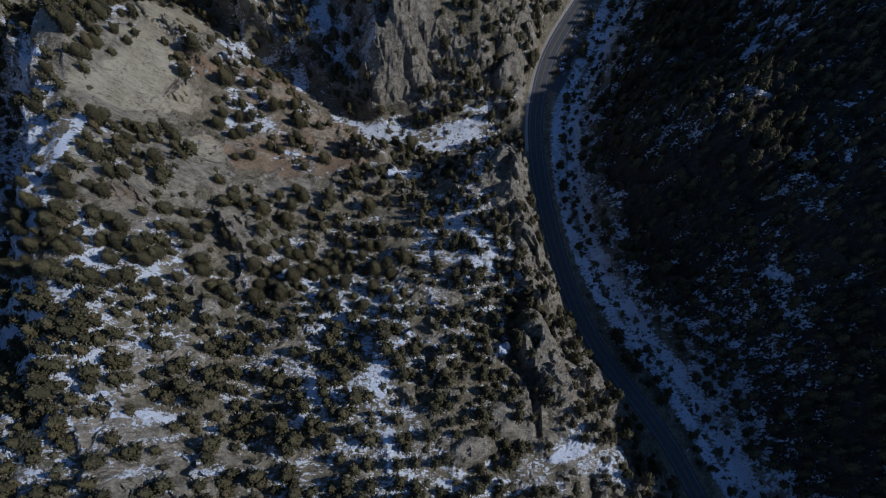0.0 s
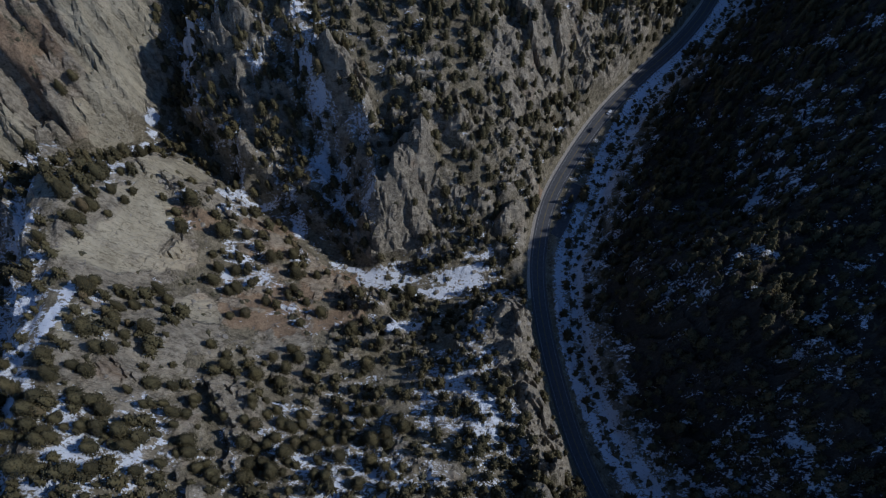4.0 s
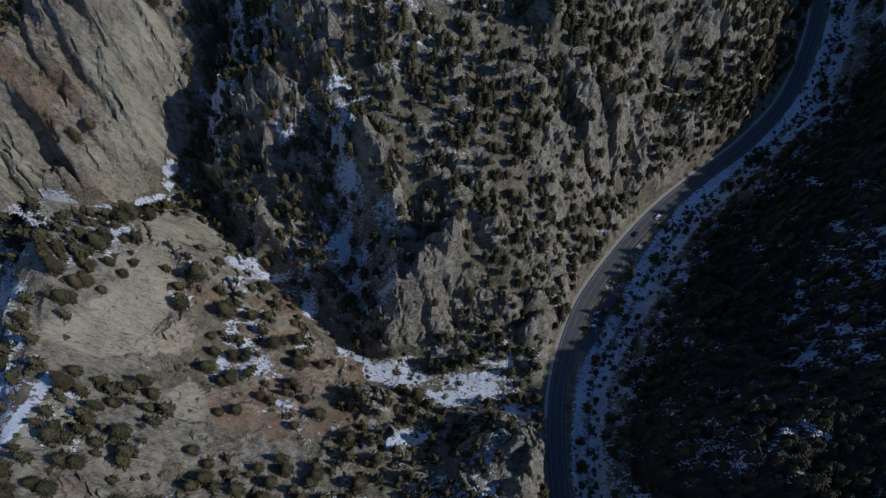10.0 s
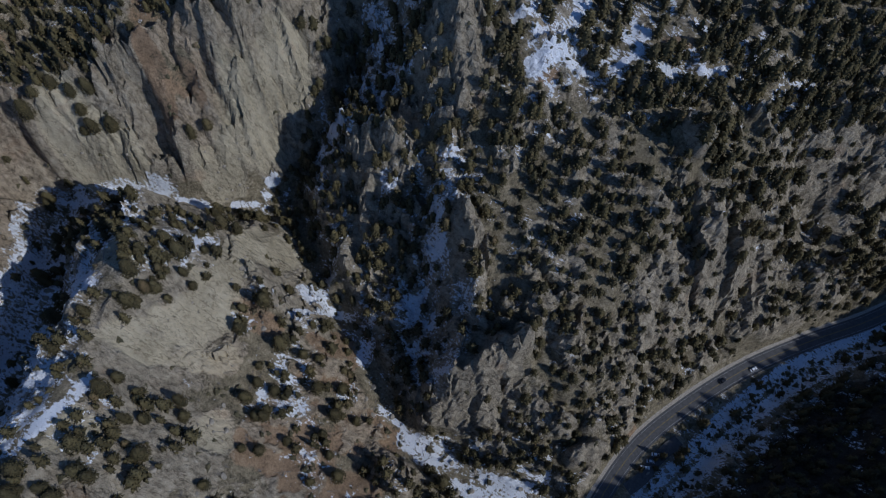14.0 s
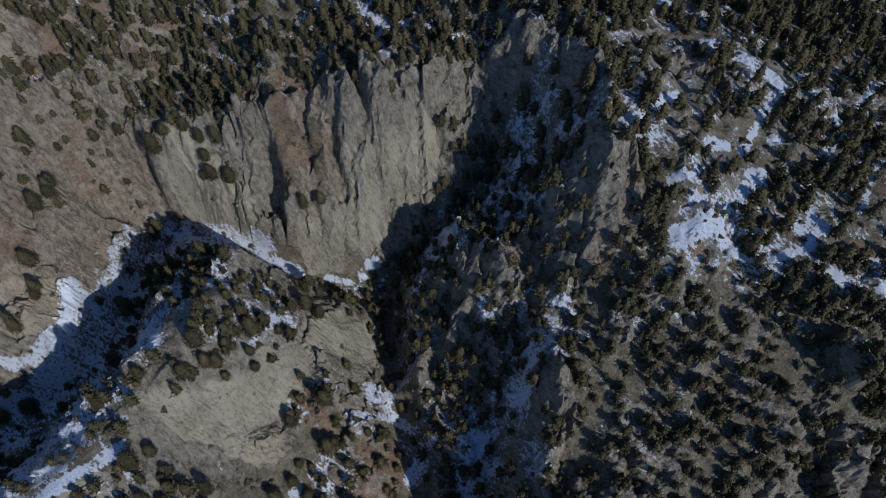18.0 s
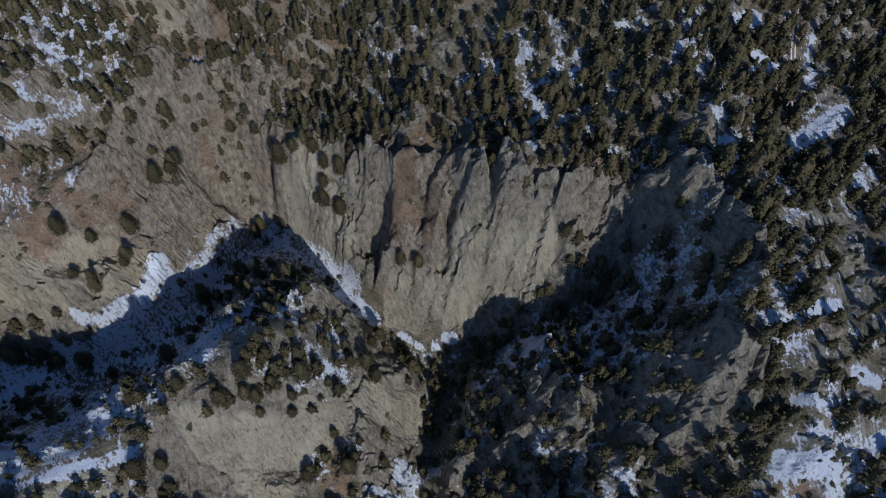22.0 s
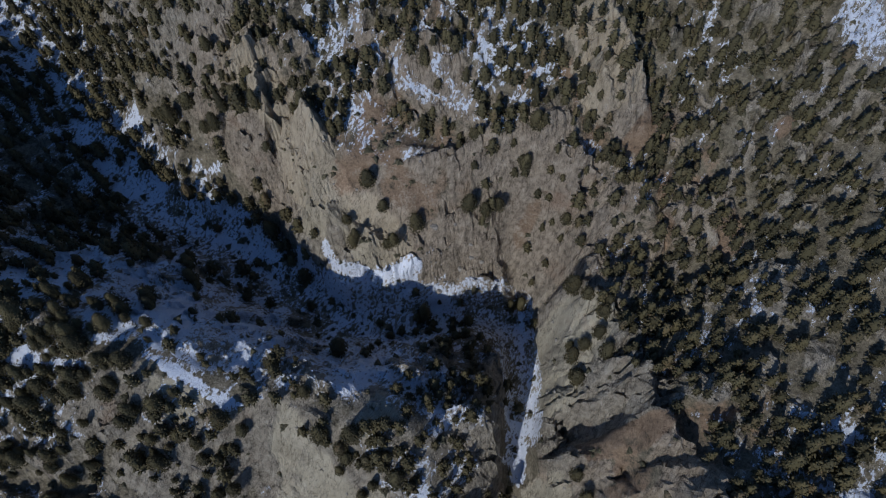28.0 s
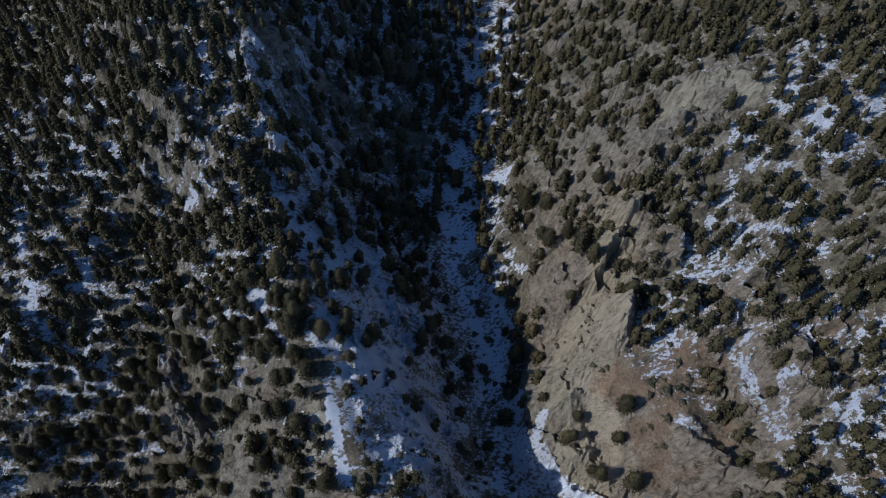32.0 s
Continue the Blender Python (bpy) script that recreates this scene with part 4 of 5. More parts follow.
# trees
def tuft_tree(rng, height, radius, clumps, sharp=0.6, bare=0.12):
    """Crown of a pine: ragged clumps of needles on drooping boughs. Returns places and triangles."""
    knot = np.array([(1, 0, 0), (-0.5, 0.87, 0), (-0.5, -0.87, 0), (0, 0, 0.9)], float)
    faces = np.array([(0, 1, 3), (1, 2, 3), (2, 0, 3), (1, 0, 2)])
    cos, tris = [], []
    lop = rng.uniform(-0.18, 0.18, 2) * radius
    def profile(v):
        return radius * max(0.05, 1 - v ** 1.7) ** sharp * (0.72 + 0.28 * min(1, v / 0.2))
    # the dense heart of the crown
    sides, rings = 7, (0.0, 0.3, 0.62, 0.86)
    for v in rings:
        for j in range(sides):
            a, r = (j + 0.5 * v * 4) * 2 * math.pi / sides, profile(v) * 0.74 * rng.uniform(0.78, 1.12)
            cos.append(np.array([[math.cos(a) * r + lop[0] * v, math.sin(a) * r + lop[1] * v, height * (bare + (1 - bare) * v + rng.uniform(-0.04, 0.04))]]))
    cos.append(np.array([[lop[0], lop[1], height]]))
    for i in range(len(rings) - 1):
        for j in range(sides):
            p, q = i * sides + j, i * sides + (j + 1) % sides
            tris.append(np.array([(p, q, q + sides), (p, q + sides, p + sides)]))
    top = (len(rings) - 1) * sides
    tris.append(np.array([(top + j, top + (j + 1) % sides, top + sides) for j in range(sides)]))
    base = top + sides + 1
    for k in range(clumps):
        f = (k + rng.uniform(0.1, 0.9)) / clumps
        h = bare + (1 - bare) * f ** 1.15
        v = (h - bare) / (1 - bare)
        a = k * 2.39996 + rng.uniform(-0.5, 0.5)
        out = profile(v) * rng.uniform(0.6, 1.0)
        s = radius * rng.uniform(0.8, 1.3) * (1.1 - 0.45 * v) * 1.5 / math.sqrt(clumps)
        p = knot * np.array([s * 1.25, s * 1.0, s * 0.75]) * rng.uniform(0.7, 1.35, (4, 3))
        p[:, 2] -= p[:, 0] * rng.uniform(0.0, 0.6)
        p[:, 0] += out
        c, d = math.cos(a), math.sin(a)
        cos.append(np.stack([p[:, 0] * c - p[:, 1] * d + lop[0] * v, p[:, 0] * d + p[:, 1] * c + lop[1] * v, p[:, 2] + h * height], 1))
        tris.append(faces + base + 4 * k)
    return np.concatenate(cos), np.concatenate(tris)


def trunk_shape(height, r0, sides=6):
    ang = np.arange(sides) * 2 * math.pi / sides
    rings = [(-1.2, 1.35), (0.4, 1.0), (height * 0.5, 0.6), (height * 0.96, 0.08)]
    co = np.concatenate([np.stack([np.cos(ang) * r0 * k, np.sin(ang) * r0 * k, np.full(sides, z)], 1) for z, k in rings])
    f = []
    for r in range(len(rings) - 1):
        for s in range(sides):
            t = (s + 1) % sides
            f += [(r * sides + s, r * sides + t, r * sides + t + sides), (r * sides + s, r * sides + t + sides, r * sides + s + sides)]
    return co, np.array(f)


rng = np.random.default_rng(5)
near_kinds = [(tuft_tree(rng, h, r, n, sh), trunk_shape(h, 0.24)) for h, r, n, sh in ((11.7, 3.9, 330, 0.5), (13.7, 4.2, 360, 0.5), (9.8, 3.7, 300, 0.45), (13, 3.3, 320, 0.6), (8.5, 3.3, 280, 0.45),
                                                                                   (14.3, 4.5, 390, 0.5), (7.2, 3.1, 260, 0.4), (10.4, 4.2, 340, 0.45))]
far_kinds = [tuft_tree(rng, h, r, n, sh) for h, r, n, sh in ((10.9, 3.5, 34, 0.5), (12.6, 3.7, 36, 0.55), (9.2, 3.4, 32, 0.45), (13.2, 3.0, 34, 0.7), (8, 3.0, 30, 0.45), (13.8, 4.0, 40, 0.5), (9.8, 3.8, 36, 0.45), (12.1, 2.7, 32, 0.75))]
scrub_kinds = [tuft_tree(rng, h, r, n, 0.4, 0.0) for h, r, n in ((1.3, 1.3, 4), (1.7, 1.6, 5), (1.0, 1.0, 3), (2.2, 1.7, 5))]

# pines that stand singly on the open ground
SLOPE_PINES = [(-140, 112), (-142, 97), (-145, 79), (-120, 102), (-117, 109), (-126, 83), (-130, 68), (-118, 61), (-112, 63), (-126, 51), (-118, 46), (-114, 47), (-108, 87), (-115, 85),
    (-96, 90), (-91, 80), (-101, 73), (-87, 66), (-77, 69), (-87, 54), (-79, 46), (-69, 39), (-79, 30), (-51, 29), (-93, -6), (-115, 8), (-83, -8), (-106, -3),
    (-107, 32), (-20, 62), (-108, 3), (-88, 6), (-76, 7), (-80, 12), (-81, 0), (-71, -1), (-99, 42), (-126, 60), (-114, 29), (-62, 7), (-35, 20), (-41, 7)]
CREST_PINES = [(-147, 20), (-151, 17), (-150, 10), (-138, 8), (-143, 2), (-155, 1), (-148, -7), (-144, -7), (-138, 29), (-143, 34), (-164, 30), (-163, 23), (-154, 26), (-162, -15),
    (-159, -22), (-153, -17), (-149, -18), (-123, -18), (-129, -19), (-178, 69), (-171, 71), (-178, 60), (-176, 72), (-184, 72), (-179, 80), (-173, 86), (-168, 83), (-179, 93),
    (-175, 102), (-181, 122), (-173, 123), (-194, 129), (-184, 86)]
WEST_PINES = [(-249, -79), (-243, -59), (-255, -32), (-248, -16), (-244, -5), (-233, 6), (-258, 58), (-266, 80), (-285, 94), (-255, 138), (-262, 18), (-269, 33), (-280, 25), (-284, 15),
    (-294, -24), (-298, -80), (-286, -46), (-277, -38), (-285, -56), (-300, 69), (-299, 61), (-282, 42), (-320, 77), (-328, 76), (-276, 146), (-266, 130), (-274, -99), (-273, -91),
    (-275, -77), (-275, -67), (-274, -107), (-280, -89), (-282, -65), (-240, 49), (-215, 40), (-218, -20), (-191, 28), (-188, 47)]
CLIFF_PINES = [(-305, 73), (-288, 98), (-264, 19), (-268, 12), (-298, 61), (-316, 54), (-314, 103), (-271, 36), (-261, 133), (-254, 139), (-219, 156), (-212, 163), (-285, 120), (-280, 127),
    (-276, 136), (-269, 138), (-263, 144), (-280, 136), (-274, 145), (-265, 135)]


GAP = 5.9
tx, ty = np.meshgrid(np.arange(-438, 328, GAP), np.arange(-328, 498, GAP))
tx, ty = tx.ravel() + rng.uniform(-3.0, 3.0, tx.size), ty.ravel() + rng.uniform(-3.0, 3.0, tx.size)
keep = rng.uniform(0, 1, tx.size) < sample(density, tx, ty)
told = np.array(SLOPE_PINES + CREST_PINES + WEST_PINES + CLIFF_PINES, float)
tx, ty = np.concatenate([told[:, 0], tx[keep]]), np.concatenate([told[:, 1], ty[keep]])
ux, uy = np.meshgrid(np.arange(-438, 200, 6.6), np.arange(-200, 498, 6.6))
ux, uy = ux.ravel() + rng.uniform(-3.5, 3.5, ux.size), uy.ravel() + rng.uniform(-3.5, 3.5, ux.size)
more = (rng.uniform(0, 1, ux.size) < np.where((uy > 185) & (ux > -300), 0.42, 0.85) * fade(0.4, 0.75, sample(density, ux, uy))) & ((ux < -286) | (sample(grove, ux, uy) > 0.5) | (uy > 200) | (ux < -80) & (uy > 140))
tx, ty = np.concatenate([tx, ux[more]]), np.concatenate([ty, uy[more]])
tz = sample(Z, tx, ty)
size = rng.uniform(0.66, 1.14, tx.size) * np.where(rng.uniform(0, 1, tx.size) < 0.25, 0.6, 1.0) * np.where(tx < -288, 0.8, np.where((ty > 240) | (ty < -30), 0.98, 0.87))
spin = rng.uniform(0, 6.283, tx.size)


def strew(name, kinds, xs, ys, zs, sizes, spins, mat, label, category, sink=0.25):
    """Many plants as one mesh."""
    cos, tris, base = [], [], 0
    which = rng.integers(0, len(kinds), len(xs))
    for k, (co, tri) in enumerate(kinds):
        sel = np.where(which == k)[0]
        if not len(sel):
            continue
        c, s = np.cos(spins[sel])[:, None], np.sin(spins[sel])[:, None]
        z = sizes[sel][:, None]
        q = np.stack([(co[None, :, 0] * c - co[None, :, 1] * s) * z + xs[sel][:, None], (co[None, :, 0] * s + co[None, :, 1] * c) * z + ys[sel][:, None],
                      co[None, :, 2] * z * rng.uniform(0.85, 1.15, (len(sel), 1)) + zs[sel][:, None] - sink], 2)
        tris.append((tri[None] + (base + np.arange(len(sel)) * len(co))[:, None, None]).reshape(-1, 3))
        cos.append(q.reshape(-1, 3))
        base += len(sel) * len(co)
    me = raw_mesh(name, np.concatenate(cos), np.concatenate(tris), smooth=name == "pine_forest")
    me.materials.append(mat)
    return tagged(new(name, me), label, category, kind="stuff")


# the single pines of the open middle slopes
open_slope = (tx > -215) & (tx < -20) & (ty > -60) & (ty < 135)
open_slope[:len(told)] = True
single = np.where(open_slope)[0][:300]
size[:len(told)] = rng.uniform(0.75, 1.2, len(told))
rest = np.setdiff1d(np.arange(len(tx)), single)
crowns = [raw_mesh("crown", *c) for c, _ in near_kinds]
trunks = [raw_mesh("trunk", *t) for _, t in near_kinds]
for me in crowns:
    me.materials.append(NEEDLES)
for me in trunks:
    me.materials.append(BARK)
for n, i in enumerate(single):
    k = n % len(crowns)
    tree = tagged(new("pine_tree"), "olive-green pine with a ragged crown on the open slope", "tree", "pines of the open slope")
    tree.matrix_world = Matrix.Translation((tx[i], ty[i], tz[i] - 0.25)) @ Matrix.Rotation(spin[i], 4, "Z") @ Matrix.Scale(size[i], 4)
    for name, me in (("crown", crowns[k]), ("trunk", trunks[k])):
        new(name, me).parent = tree
strew("pine_forest", far_kinds, tx[rest], ty[rest], tz[rest], size[rest], spin[rest], NEEDLES, "dense wood of dark olive-green pines on the canyon slopes", "forest")

# low scrub
bx_, by_ = rng.uniform(-436, 326, 9000), rng.uniform(-326, 496, 9000)
keep = rng.uniform(0, 1, 9000) < 0.75 * fade(7, 9, sample(road_d, bx_, by_)) * (1 - 0.7 * sample(np.clip(rock, 0, 1), bx_, by_))
bx_, by_ = bx_[keep], by_[keep]
bank = creek_line[rng.integers(0, len(creek_line), 520)]
bx_, by_ = np.concatenate([bx_, bank[:, 0] + rng.normal(2.0, 4.0, 520)]), np.concatenate([by_, bank[:, 1] + rng.normal(0, 4.0, 520)])
clear = sample(road_d, bx_, by_) > 6.5
bx_, by_ = bx_[clear], by_[clear]
strew("scrub", scrub_kinds, bx_, by_, sample(Z, bx_, by_), rng.uniform(0.6, 1.3, len(bx_)), rng.uniform(0, 6.28, len(bx_)), SCRUB, "low brown-green scrub scattered over the slopes", "shrubs", 0.15)


# road markings and guard rail
for offset, width, mat, name in ((-0.22, 0.13, YELLOW, "centre_line"), (0.10, 0.13, YELLOW, "centre_line"), (-3.65, 0.15, WHITE_LINE, "edge_line"), (3.5, 0.15, WHITE_LINE, "edge_line")):
    part(name, raw_mesh(name, *ribbon(fine_road, offset, offset + width, 0.106), smooth=False), mat, road)


co, fa = ribbon(fine_road[fine_road[:, 1] > 60], -7.0, -4.9, 0.03)
n_ = len(co) // 2
co[:n_, :2] += np.stack([np.interp(np.arange(n_), np.arange(0, n_ + 9, 4), rng.uniform(-0.9, 0.9, len(np.arange(0, n_ + 9, 4)))), np.zeros(n_)], 1)
part("shoulder", raw_mesh("shoulder", *solid(co, fa, 0.5), smooth=False), GRAVEL, road, "pale gravel shoulder")


def boxes(parts):
    """One mesh of boxes: centre, half sizes."""
    bm = bmesh.new()
    for c, h in parts:
        made = bmesh.ops.create_cube(bm, size=2.0)
        for v in made["verts"]:
            v.co = Vector((v.co.x * h[0] + c[0], v.co.y * h[1] + c[1], v.co.z * h[2] + c[2]))
    return bm


def finish(bm, name, bevel=0.0):
    if bevel:
        bmesh.ops.bevel(bm, geom=bm.edges[:], offset=bevel, segments=2, affect="EDGES")
    me = bpy.data.meshes.new(name)
    bm.to_mesh(me)
    bm.free()
    return me


def beam(p, q, half_w, half_h, name):
    """A straight bar between two places."""
    p, q = Vector(p), Vector(q)
    bm = boxes([((0, 0, 0), ((q - p).length / 2, half_w, half_h))])
    bm.transform(Matrix.Translation((p + q) / 2) @ (q - p).to_track_quat("X", "Z").to_matrix().to_4x4())
    return finish(bm, name)


rail = tagged(new("guard_rail"), "galvanised steel guard rail on wooden posts beside the road", "guard rail", kind="structure")
spine = curve(ROAD, 3.8)
spine = spine[(spine[:, 1] > -70) & (spine[:, 1] < 330)]
way = np.gradient(spine, axis=0)
way /= np.linalg.norm(way, axis=1)[:, None]
posts = np.column_stack([spine + np.stack([way[:, 1], -way[:, 0]], 1) * 5.3, road_level(spine[:, 1])])
gap = (posts[:, 1] > 100) & (posts[:, 1] < 150)
post_mesh = finish(boxes([((0, 0, 0.2), (0.1, 0.1, 0.62))]), "post", 0.02)
post_mesh.materials.append(POST)
for k, p in enumerate(posts):
    if gap[k]:
        continue
    ob = new("post", post_mesh)
    ob.parent, ob.location = rail, p
    if k + 1 < len(posts) and not gap[k + 1]:
        part("rail", beam(p + np.array([0, 0, 0.62]), posts[k + 1] + np.array([0, 0, 0.62]), 0.05, 0.16, "rail"), STEEL, rail)


# cars
def car_meshes(length, width, height, pickup=False):
    body = boxes([((0, 0, 0.62), (length / 2, width / 2, 0.30))])
    for v in body.verts:
        if v.co.z > 0.7:
            v.co.x *= 0.97
            v.co.y *= 0.94
    cabin = boxes([((-0.25 if not pickup else 0.35, 0, 0.92 + (height - 0.95) / 2), (length * (0.29 if not pickup else 0.18), width * 0.46, (height - 0.92) / 2))])
    for v in cabin.verts:
        if v.co.z > 1.1:
            v.co.x = (v.co.x + 0.1) * 0.72
            v.co.y *= 0.84
    roof = boxes([((-0.25 if not pickup else 0.2, 0, height), (length * (0.19 if not pickup else 0.12), width * 0.37, 0.03))])
    wheel = bmesh.new()
    bmesh.ops.create_cone(wheel, cap_ends=True, segments=14, radius1=0.34, radius2=0.34, depth=0.24, matrix=Matrix.Rotation(radians(90), 4, "X"))
    return finish(body, "body", 0.09), finish(cabin, "cabin", 0.05), finish(roof, "roof", 0.02), finish(wheel, "wheel", 0.03)


def car(x, y, heading, paint, label, group, length=4.6, height=1.5, pickup=False):
    ob = tagged(new("car"), label, "car", group)
    body, cabin, roof, wheel = car_meshes(length, 1.84, height, pickup)
    part("body", body, paint, ob)
    part("window_band", cabin, GLASS, ob, "dark glass all round")
    part("roof", roof, paint, ob)
    wheel.materials.append(RUBBER)
    for sx_ in (-1, 1):
        for sy_ in (-1, 1):
            w = new("wheel", wheel)
            w.parent, w.location = ob, (sx_ * length * 0.31, sy_ * 0.80, 0.34)
    for sy_ in (-1, 1):
        part("headlight", finish(boxes([((length / 2 - 0.04, sy_ * 0.62, 0.70), (0.06, 0.18, 0.07))]), "headlight", 0.02), SNOW_TOP, ob, "clear headlight")
    ob.matrix_world = Matrix.Translation((x, y, road_level(np.array(y)) + 0.11)) @ Matrix.Rotation(radians(heading), 4, "Z")
    return ob


car(119.2, 203.4, 49, CAR_WHITE, "white car driving along the mountain road", "cars on the road")
car(104.5, 188.0, 57, CAR_DARK, "dark car driving along the mountain road", "cars on the road")
car(81.6, 129.6, 18, CAR_WHITE, "white car parked in the roadside pull-out", "parked cars")
car(80.3, 124.8, 18, CAR_SILVER, "silver car parked in the roadside pull-out", "parked cars", 4.8, 1.7)
car(78.5, 120.2, 20, CAR_WHITE, "white pickup parked in the roadside pull-out", "parked cars", 5.3, 1.75, True)

# paved pull-out beside the road
pull = curve([(74, 104), (80, 114), (84, 127), (92, 143)], 2.0)
co, fa = ribbon(pull, -4.5, 2.6, 0.085)
tagged(part("pull_out", raw_mesh("pull_out", *solid(co, fa, 1.2), smooth=False), ASPHALT), "gravelly asphalt pull-out at the roadside", "pull-out", kind="structure")


# house and track on the plateau
def drape(line, left, right, lift, name):
    p = np.asarray(line)
    d = np.gradient(p, axis=0)
    d /= np.linalg.norm(d, axis=1)[:, None]
    side = np.stack([d[:, 1], -d[:, 0]], 1)
    cols = [p + side * o for o in np.linspace(left, right, 5)]
    co = np.concatenate([np.column_stack([c, sample(Z, c[:, 0], c[:, 1]) + lift]) for c in cols])
    n = len(p)
    f = np.concatenate([np.stack([i + k * n, i + (k + 1) * n, i + (k + 1) * n + 1, i + k * n + 1], 1) for k in range(4) for i in [np.arange(n - 1)]])
    return raw_mesh(name, co, f)


TRACK = [(-184, 339), (-197, 349), (-214, 360), (-228, 370), (-241, 375), (-254, 375)]
track_line = curve(TRACK, 1.2)
track = tagged(part("dirt_track", drape(track_line, -1.9, 1.9, 0.22, "dirt_track"), DIRT), "narrow dirt track with snow in its two ruts", "track", kind="structure")
part("rut", drape(track_line, -1.25, -0.65, 0.30, "rut"), RUT, track, "snow-filled wheel rut")
part("rut", drape(track_line, 0.65, 1.25, 0.30, "rut"), RUT, track, "snow-filled wheel rut")


def house(x, y, turn, w, d, h, label):
    ob = tagged(new("house"), label, "house")
    part("wall", finish(boxes([((0, 0, h / 2 - 0.6), (w / 2, d / 2, h / 2 + 0.6))]), "wall", 0.02), BOARDS, ob, "brown board walls")
    for s_ in (-1, 1):
        bm = boxes([((0, 0, 0), (w / 2 + 0.5, d / 4 + 0.42, 0.16))])
        bm.transform(Matrix.Translation((0, s_ * (d / 4 + 0.12), h + d * 0.10)) @ Matrix.Rotation(radians(-s_ * 22), 4, "X"))
        part("roof", finish(bm, "roof", 0.04), SNOW_TOP, ob, "roof slope under smooth snow")
    part("chimney", finish(boxes([((w * 0.22, 0.6, h + d * 0.24), (0.35, 0.35, 0.8))]), "chimney", 0.03), STONE, ob, "stone chimney")
    part("door", finish(boxes([((-w * 0.2, -d / 2 - 0.02, 1.05), (0.48, 0.05, 1.02))]), "door", 0.01), POST, ob)
    for k in (0.08, 0.32):
        win = part("window", finish(boxes([((w * k, -d / 2 - 0.02, 1.5), (0.62, 0.04, 0.52))]), "window", 0.01), WHITE_LINE, ob)
        part("pane", finish(boxes([((w * k, -d / 2 - 0.05, 1.5), (0.52, 0.03, 0.42))]), "pane"), GLASS, win)
    ob.matrix_world = Matrix.Translation((x, y, float(sample(Z, x, y)))) @ Matrix.Rotation(radians(turn), 4, "Z")
    return ob


house(-217, 338, 10, 6.4, 6.0, 2.6, "small brown cabin with a snow-covered roof among pines")


# boulders, dead brush, fallen trunks
def stone_shape(seed, points=2):
    bm = bmesh.new()
    bmesh.ops.create_icosphere(bm, subdivisions=points, radius=1.0)
    r = np.random.default_rng(seed)
    cuts = r.normal(0, 1, (9, 3))
    cuts /= np.linalg.norm(cuts, axis=1)[:, None]
    for v in bm.verts:
        for c in cuts:
            over = v.co.dot(Vector(c)) - 0.72
            if over > 0:
                v.co -= Vector(c) * over
    bm.transform(Matrix.Diagonal((1.25, 0.95, 0.75, 1)))
    bmesh.ops.triangulate(bm, faces=bm.faces[:])
    return bm


stone_meshes = [finish(stone_shape(k), "boulder") for k in range(6)]
for me in stone_meshes:
    me.materials.append(STONE)
picks = []
for x, y, n, spread in ((-150, 95, 16, 26), (-70, 80, 14, 16), (-215, 110, 14, 22), (-250, 60, 14, 22), (-95, 120, 16, 18), (-130, 20, 14, 26), (40, 25, 10, 12), (-285, 70, 14, 22), (95, 120, 12, 16), (0, 78, 12, 22)):
    for k in range(n):
        picks.append((x + rng.normal(0, spread * 0.5), y + rng.normal(0, spread * 0.5), rng.uniform(0.6, 1.9)))
for k, (x, y, r) in enumerate(picks):
    if to_line(np.array([x]), np.array([y]), road_line)[0][0] < 9:
        continue
    ob = tagged(new("boulder", stone_meshes[k % 6]), "rough grey-tan boulder lying on the slope", "boulder", "boulders")
    ob.matrix_world = Matrix.Translation((x, y, float(sample(Z, x, y)) + 0.15 * r)) @ Euler((rng.uniform(-0.4, 0.4), rng.uniform(-0.4, 0.4), rng.uniform(0, 6))).to_matrix().to_4x4() @ Matrix.Scale(r, 4)

small = []
for k in range(3):
    bm = stone_shape(40 + k, 1)
    bm.verts.ensure_lookup_table()
    small.append((np.array([v.co[:] for v in bm.verts]), np.array([[v.index for v in f.verts] for f in bm.faces])))
    bm.free()
sx_, sy_ = rng.uniform(-400, 140, 14000), rng.uniform(-300, 420, 14000)
keep = rng.uniform(0, 1, 14000) < np.clip(0.03 + 0.08 * sample(np.clip(rock, 0, 1), sx_, sy_) + 0.5 * fade(22, 6, sample(gorge_d, sx_, sy_)), 0, 0.8) * fade(7, 9, sample(road_d, sx_, sy_))
sx_, sy_ = sx_[keep], sy_[keep]
strew("scattered_rocks", small, sx_, sy_, sample(Z, sx_, sy_), rng.uniform(0.3, 1.25, len(sx_)) ** 1.5, rng.uniform(0, 6.28, len(sx_)), STONE, "loose angular grey rocks strewn over slopes and gorge", "rocks", 0.0)


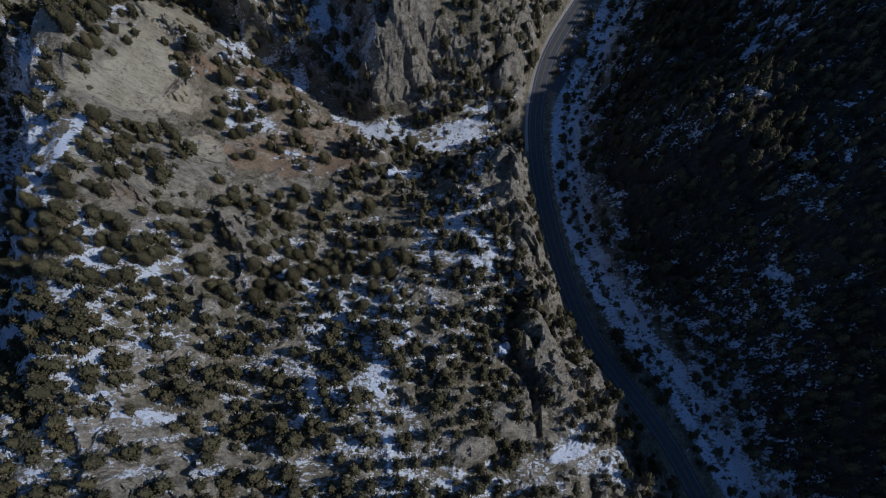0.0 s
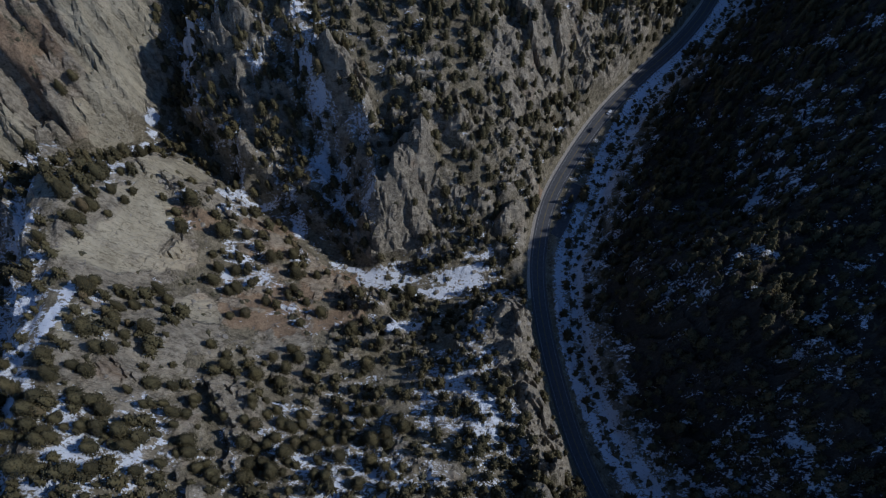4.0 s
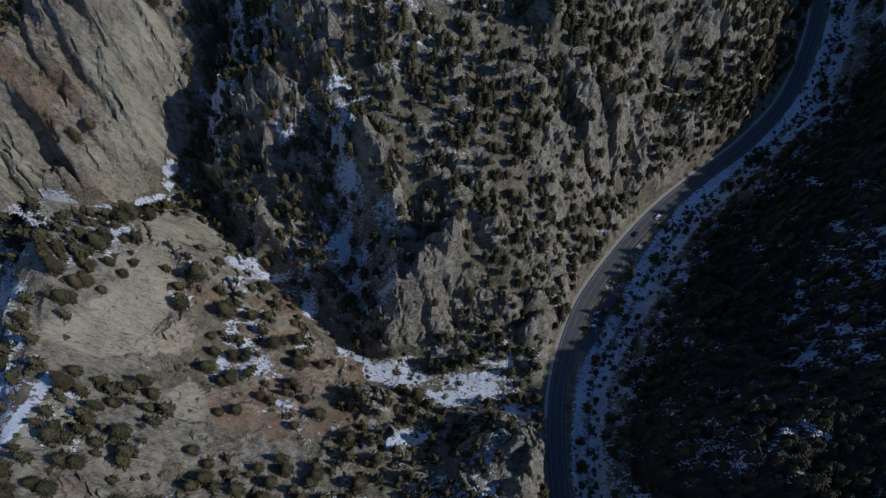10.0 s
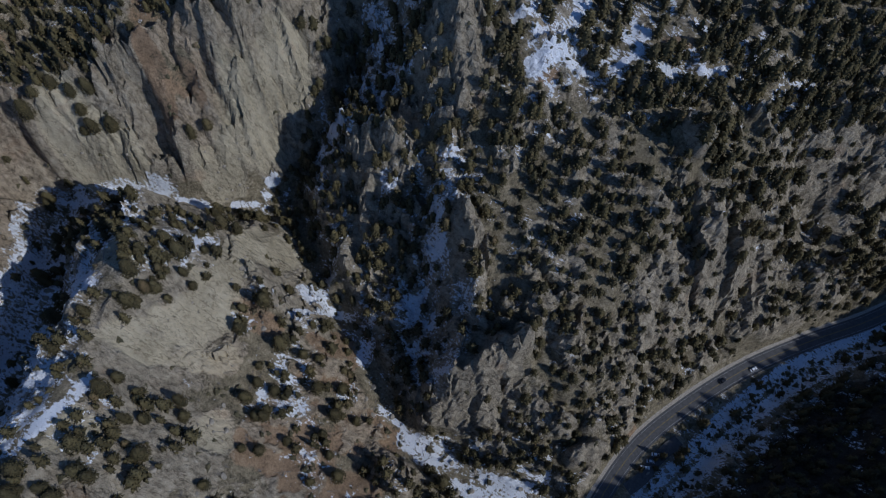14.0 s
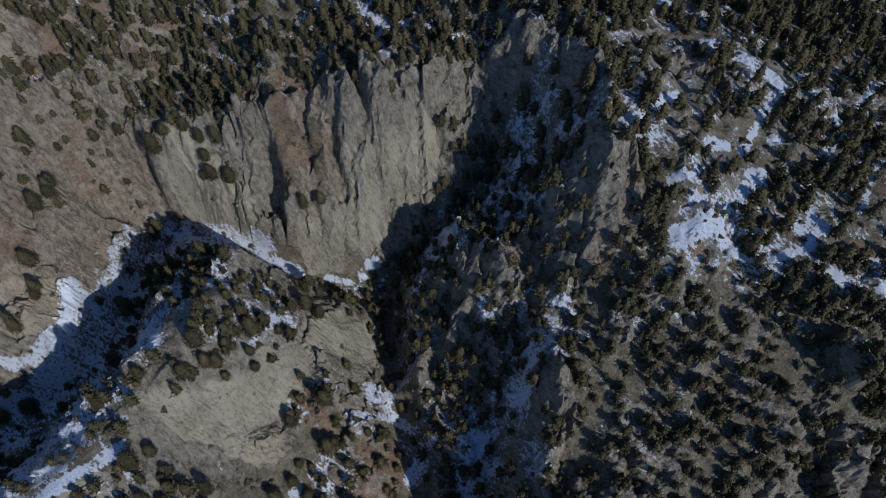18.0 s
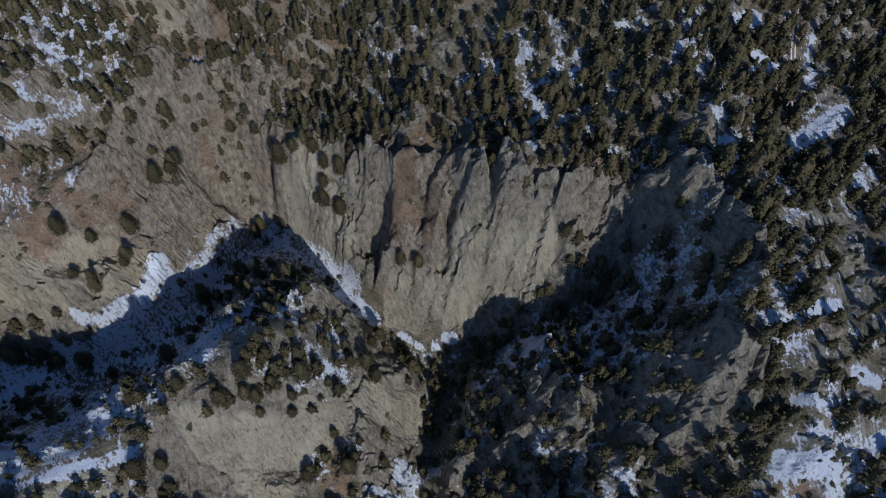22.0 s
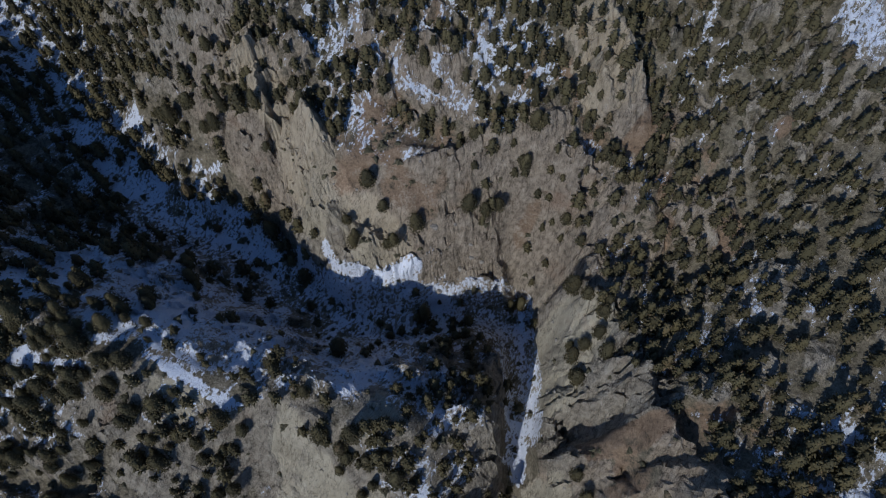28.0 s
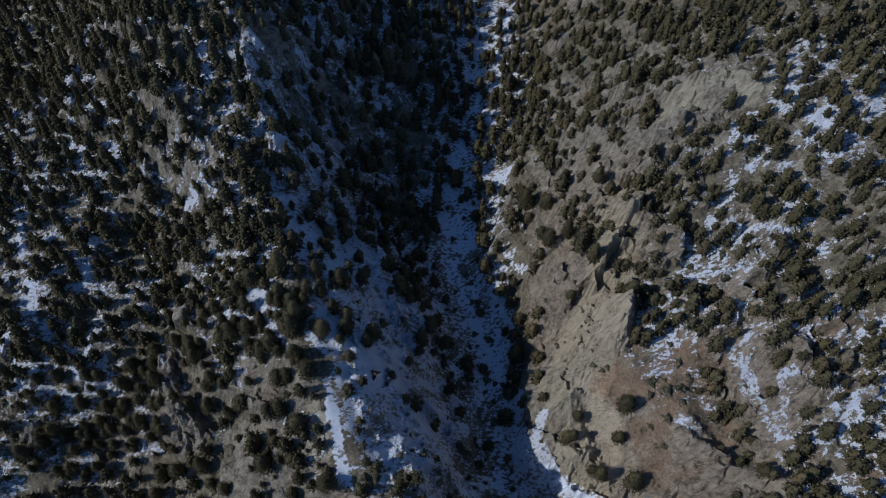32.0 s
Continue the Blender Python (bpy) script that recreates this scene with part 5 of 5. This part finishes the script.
def brush_shape(seed, twigs=18):
    """A leafless bush: thin twigs fanning out."""
    r = np.random.default_rng(seed)
    co, fa = [], []
    for k in range(twigs):
        a, lift = r.uniform(0, 6.28), r.uniform(0.25, 1.3)
        tip = np.array([math.cos(a) * math.cos(lift), math.sin(a) * math.cos(lift), math.sin(lift)]) * r.uniform(1.2, 2.6)
        w = np.array([-math.sin(a), math.cos(a), 0]) * 0.10
        u = np.array([0, 0, 0.10])
        base = len(co)
        co += [w, -w, u, tip]
        fa += [(base, base + 1, base + 3), (base + 1, base + 2, base + 3), (base + 2, base, base + 3)]
    return np.array(co), np.array(fa)


dx_, dy_ = rng.uniform(-330, 200, 6000), rng.uniform(-200, 420, 6000)
keep = rng.uniform(0, 1, 6000) < (0.22 + 0.5 * spots(dx_, dy_, [(40, 230, 90, 90, 0), (60, 150, 50, 70, 60), (-100, 60, 60, 40, 0)])) * fade(7, 10, sample(road_d, dx_, dy_)) * (1 - 0.6 * sample(np.clip(rock, 0, 1), dx_, dy_))
dx_, dy_ = dx_[keep], dy_[keep]
strew("dead_brush", [brush_shape(k) for k in range(4)], dx_, dy_, sample(Z, dx_, dy_), rng.uniform(0.6, 1.3, len(dx_)), rng.uniform(0, 6.28, len(dx_)), DEAD, "grey leafless brush between the pines", "brush", 0.1)

log_mesh = raw_mesh("fallen_log", *trunk_shape(9.0, 0.22, 8))
log_mesh.materials.append(DEAD)
for k in range(26):
    x, y = [(-40, 76), (-22, 66), (-85, 40), (-120, 100), (-230, 60), (-60, 20), (30, -60), (-150, 20)][k % 8]
    x, y, a = x + rng.normal(0, 12), y + rng.normal(0, 9), rng.uniform(0, 6.28)
    p = Vector((x, y, float(sample(Z, x, y)) + 0.3))
    q = Vector((x + 8 * math.cos(a), y + 8 * math.sin(a), 0))
    q.z = float(sample(Z, q.x, q.y)) + 0.3
    ob = tagged(new("fallen_log", log_mesh), "grey barkless fallen trunk lying on the ground", "log", "fallen logs")
    ob.matrix_world = Matrix.Translation(p) @ (q - p).to_track_quat("Z", "Y").to_matrix().to_4x4() @ Matrix.Scale(rng.uniform(0.6, 1.0), 4)
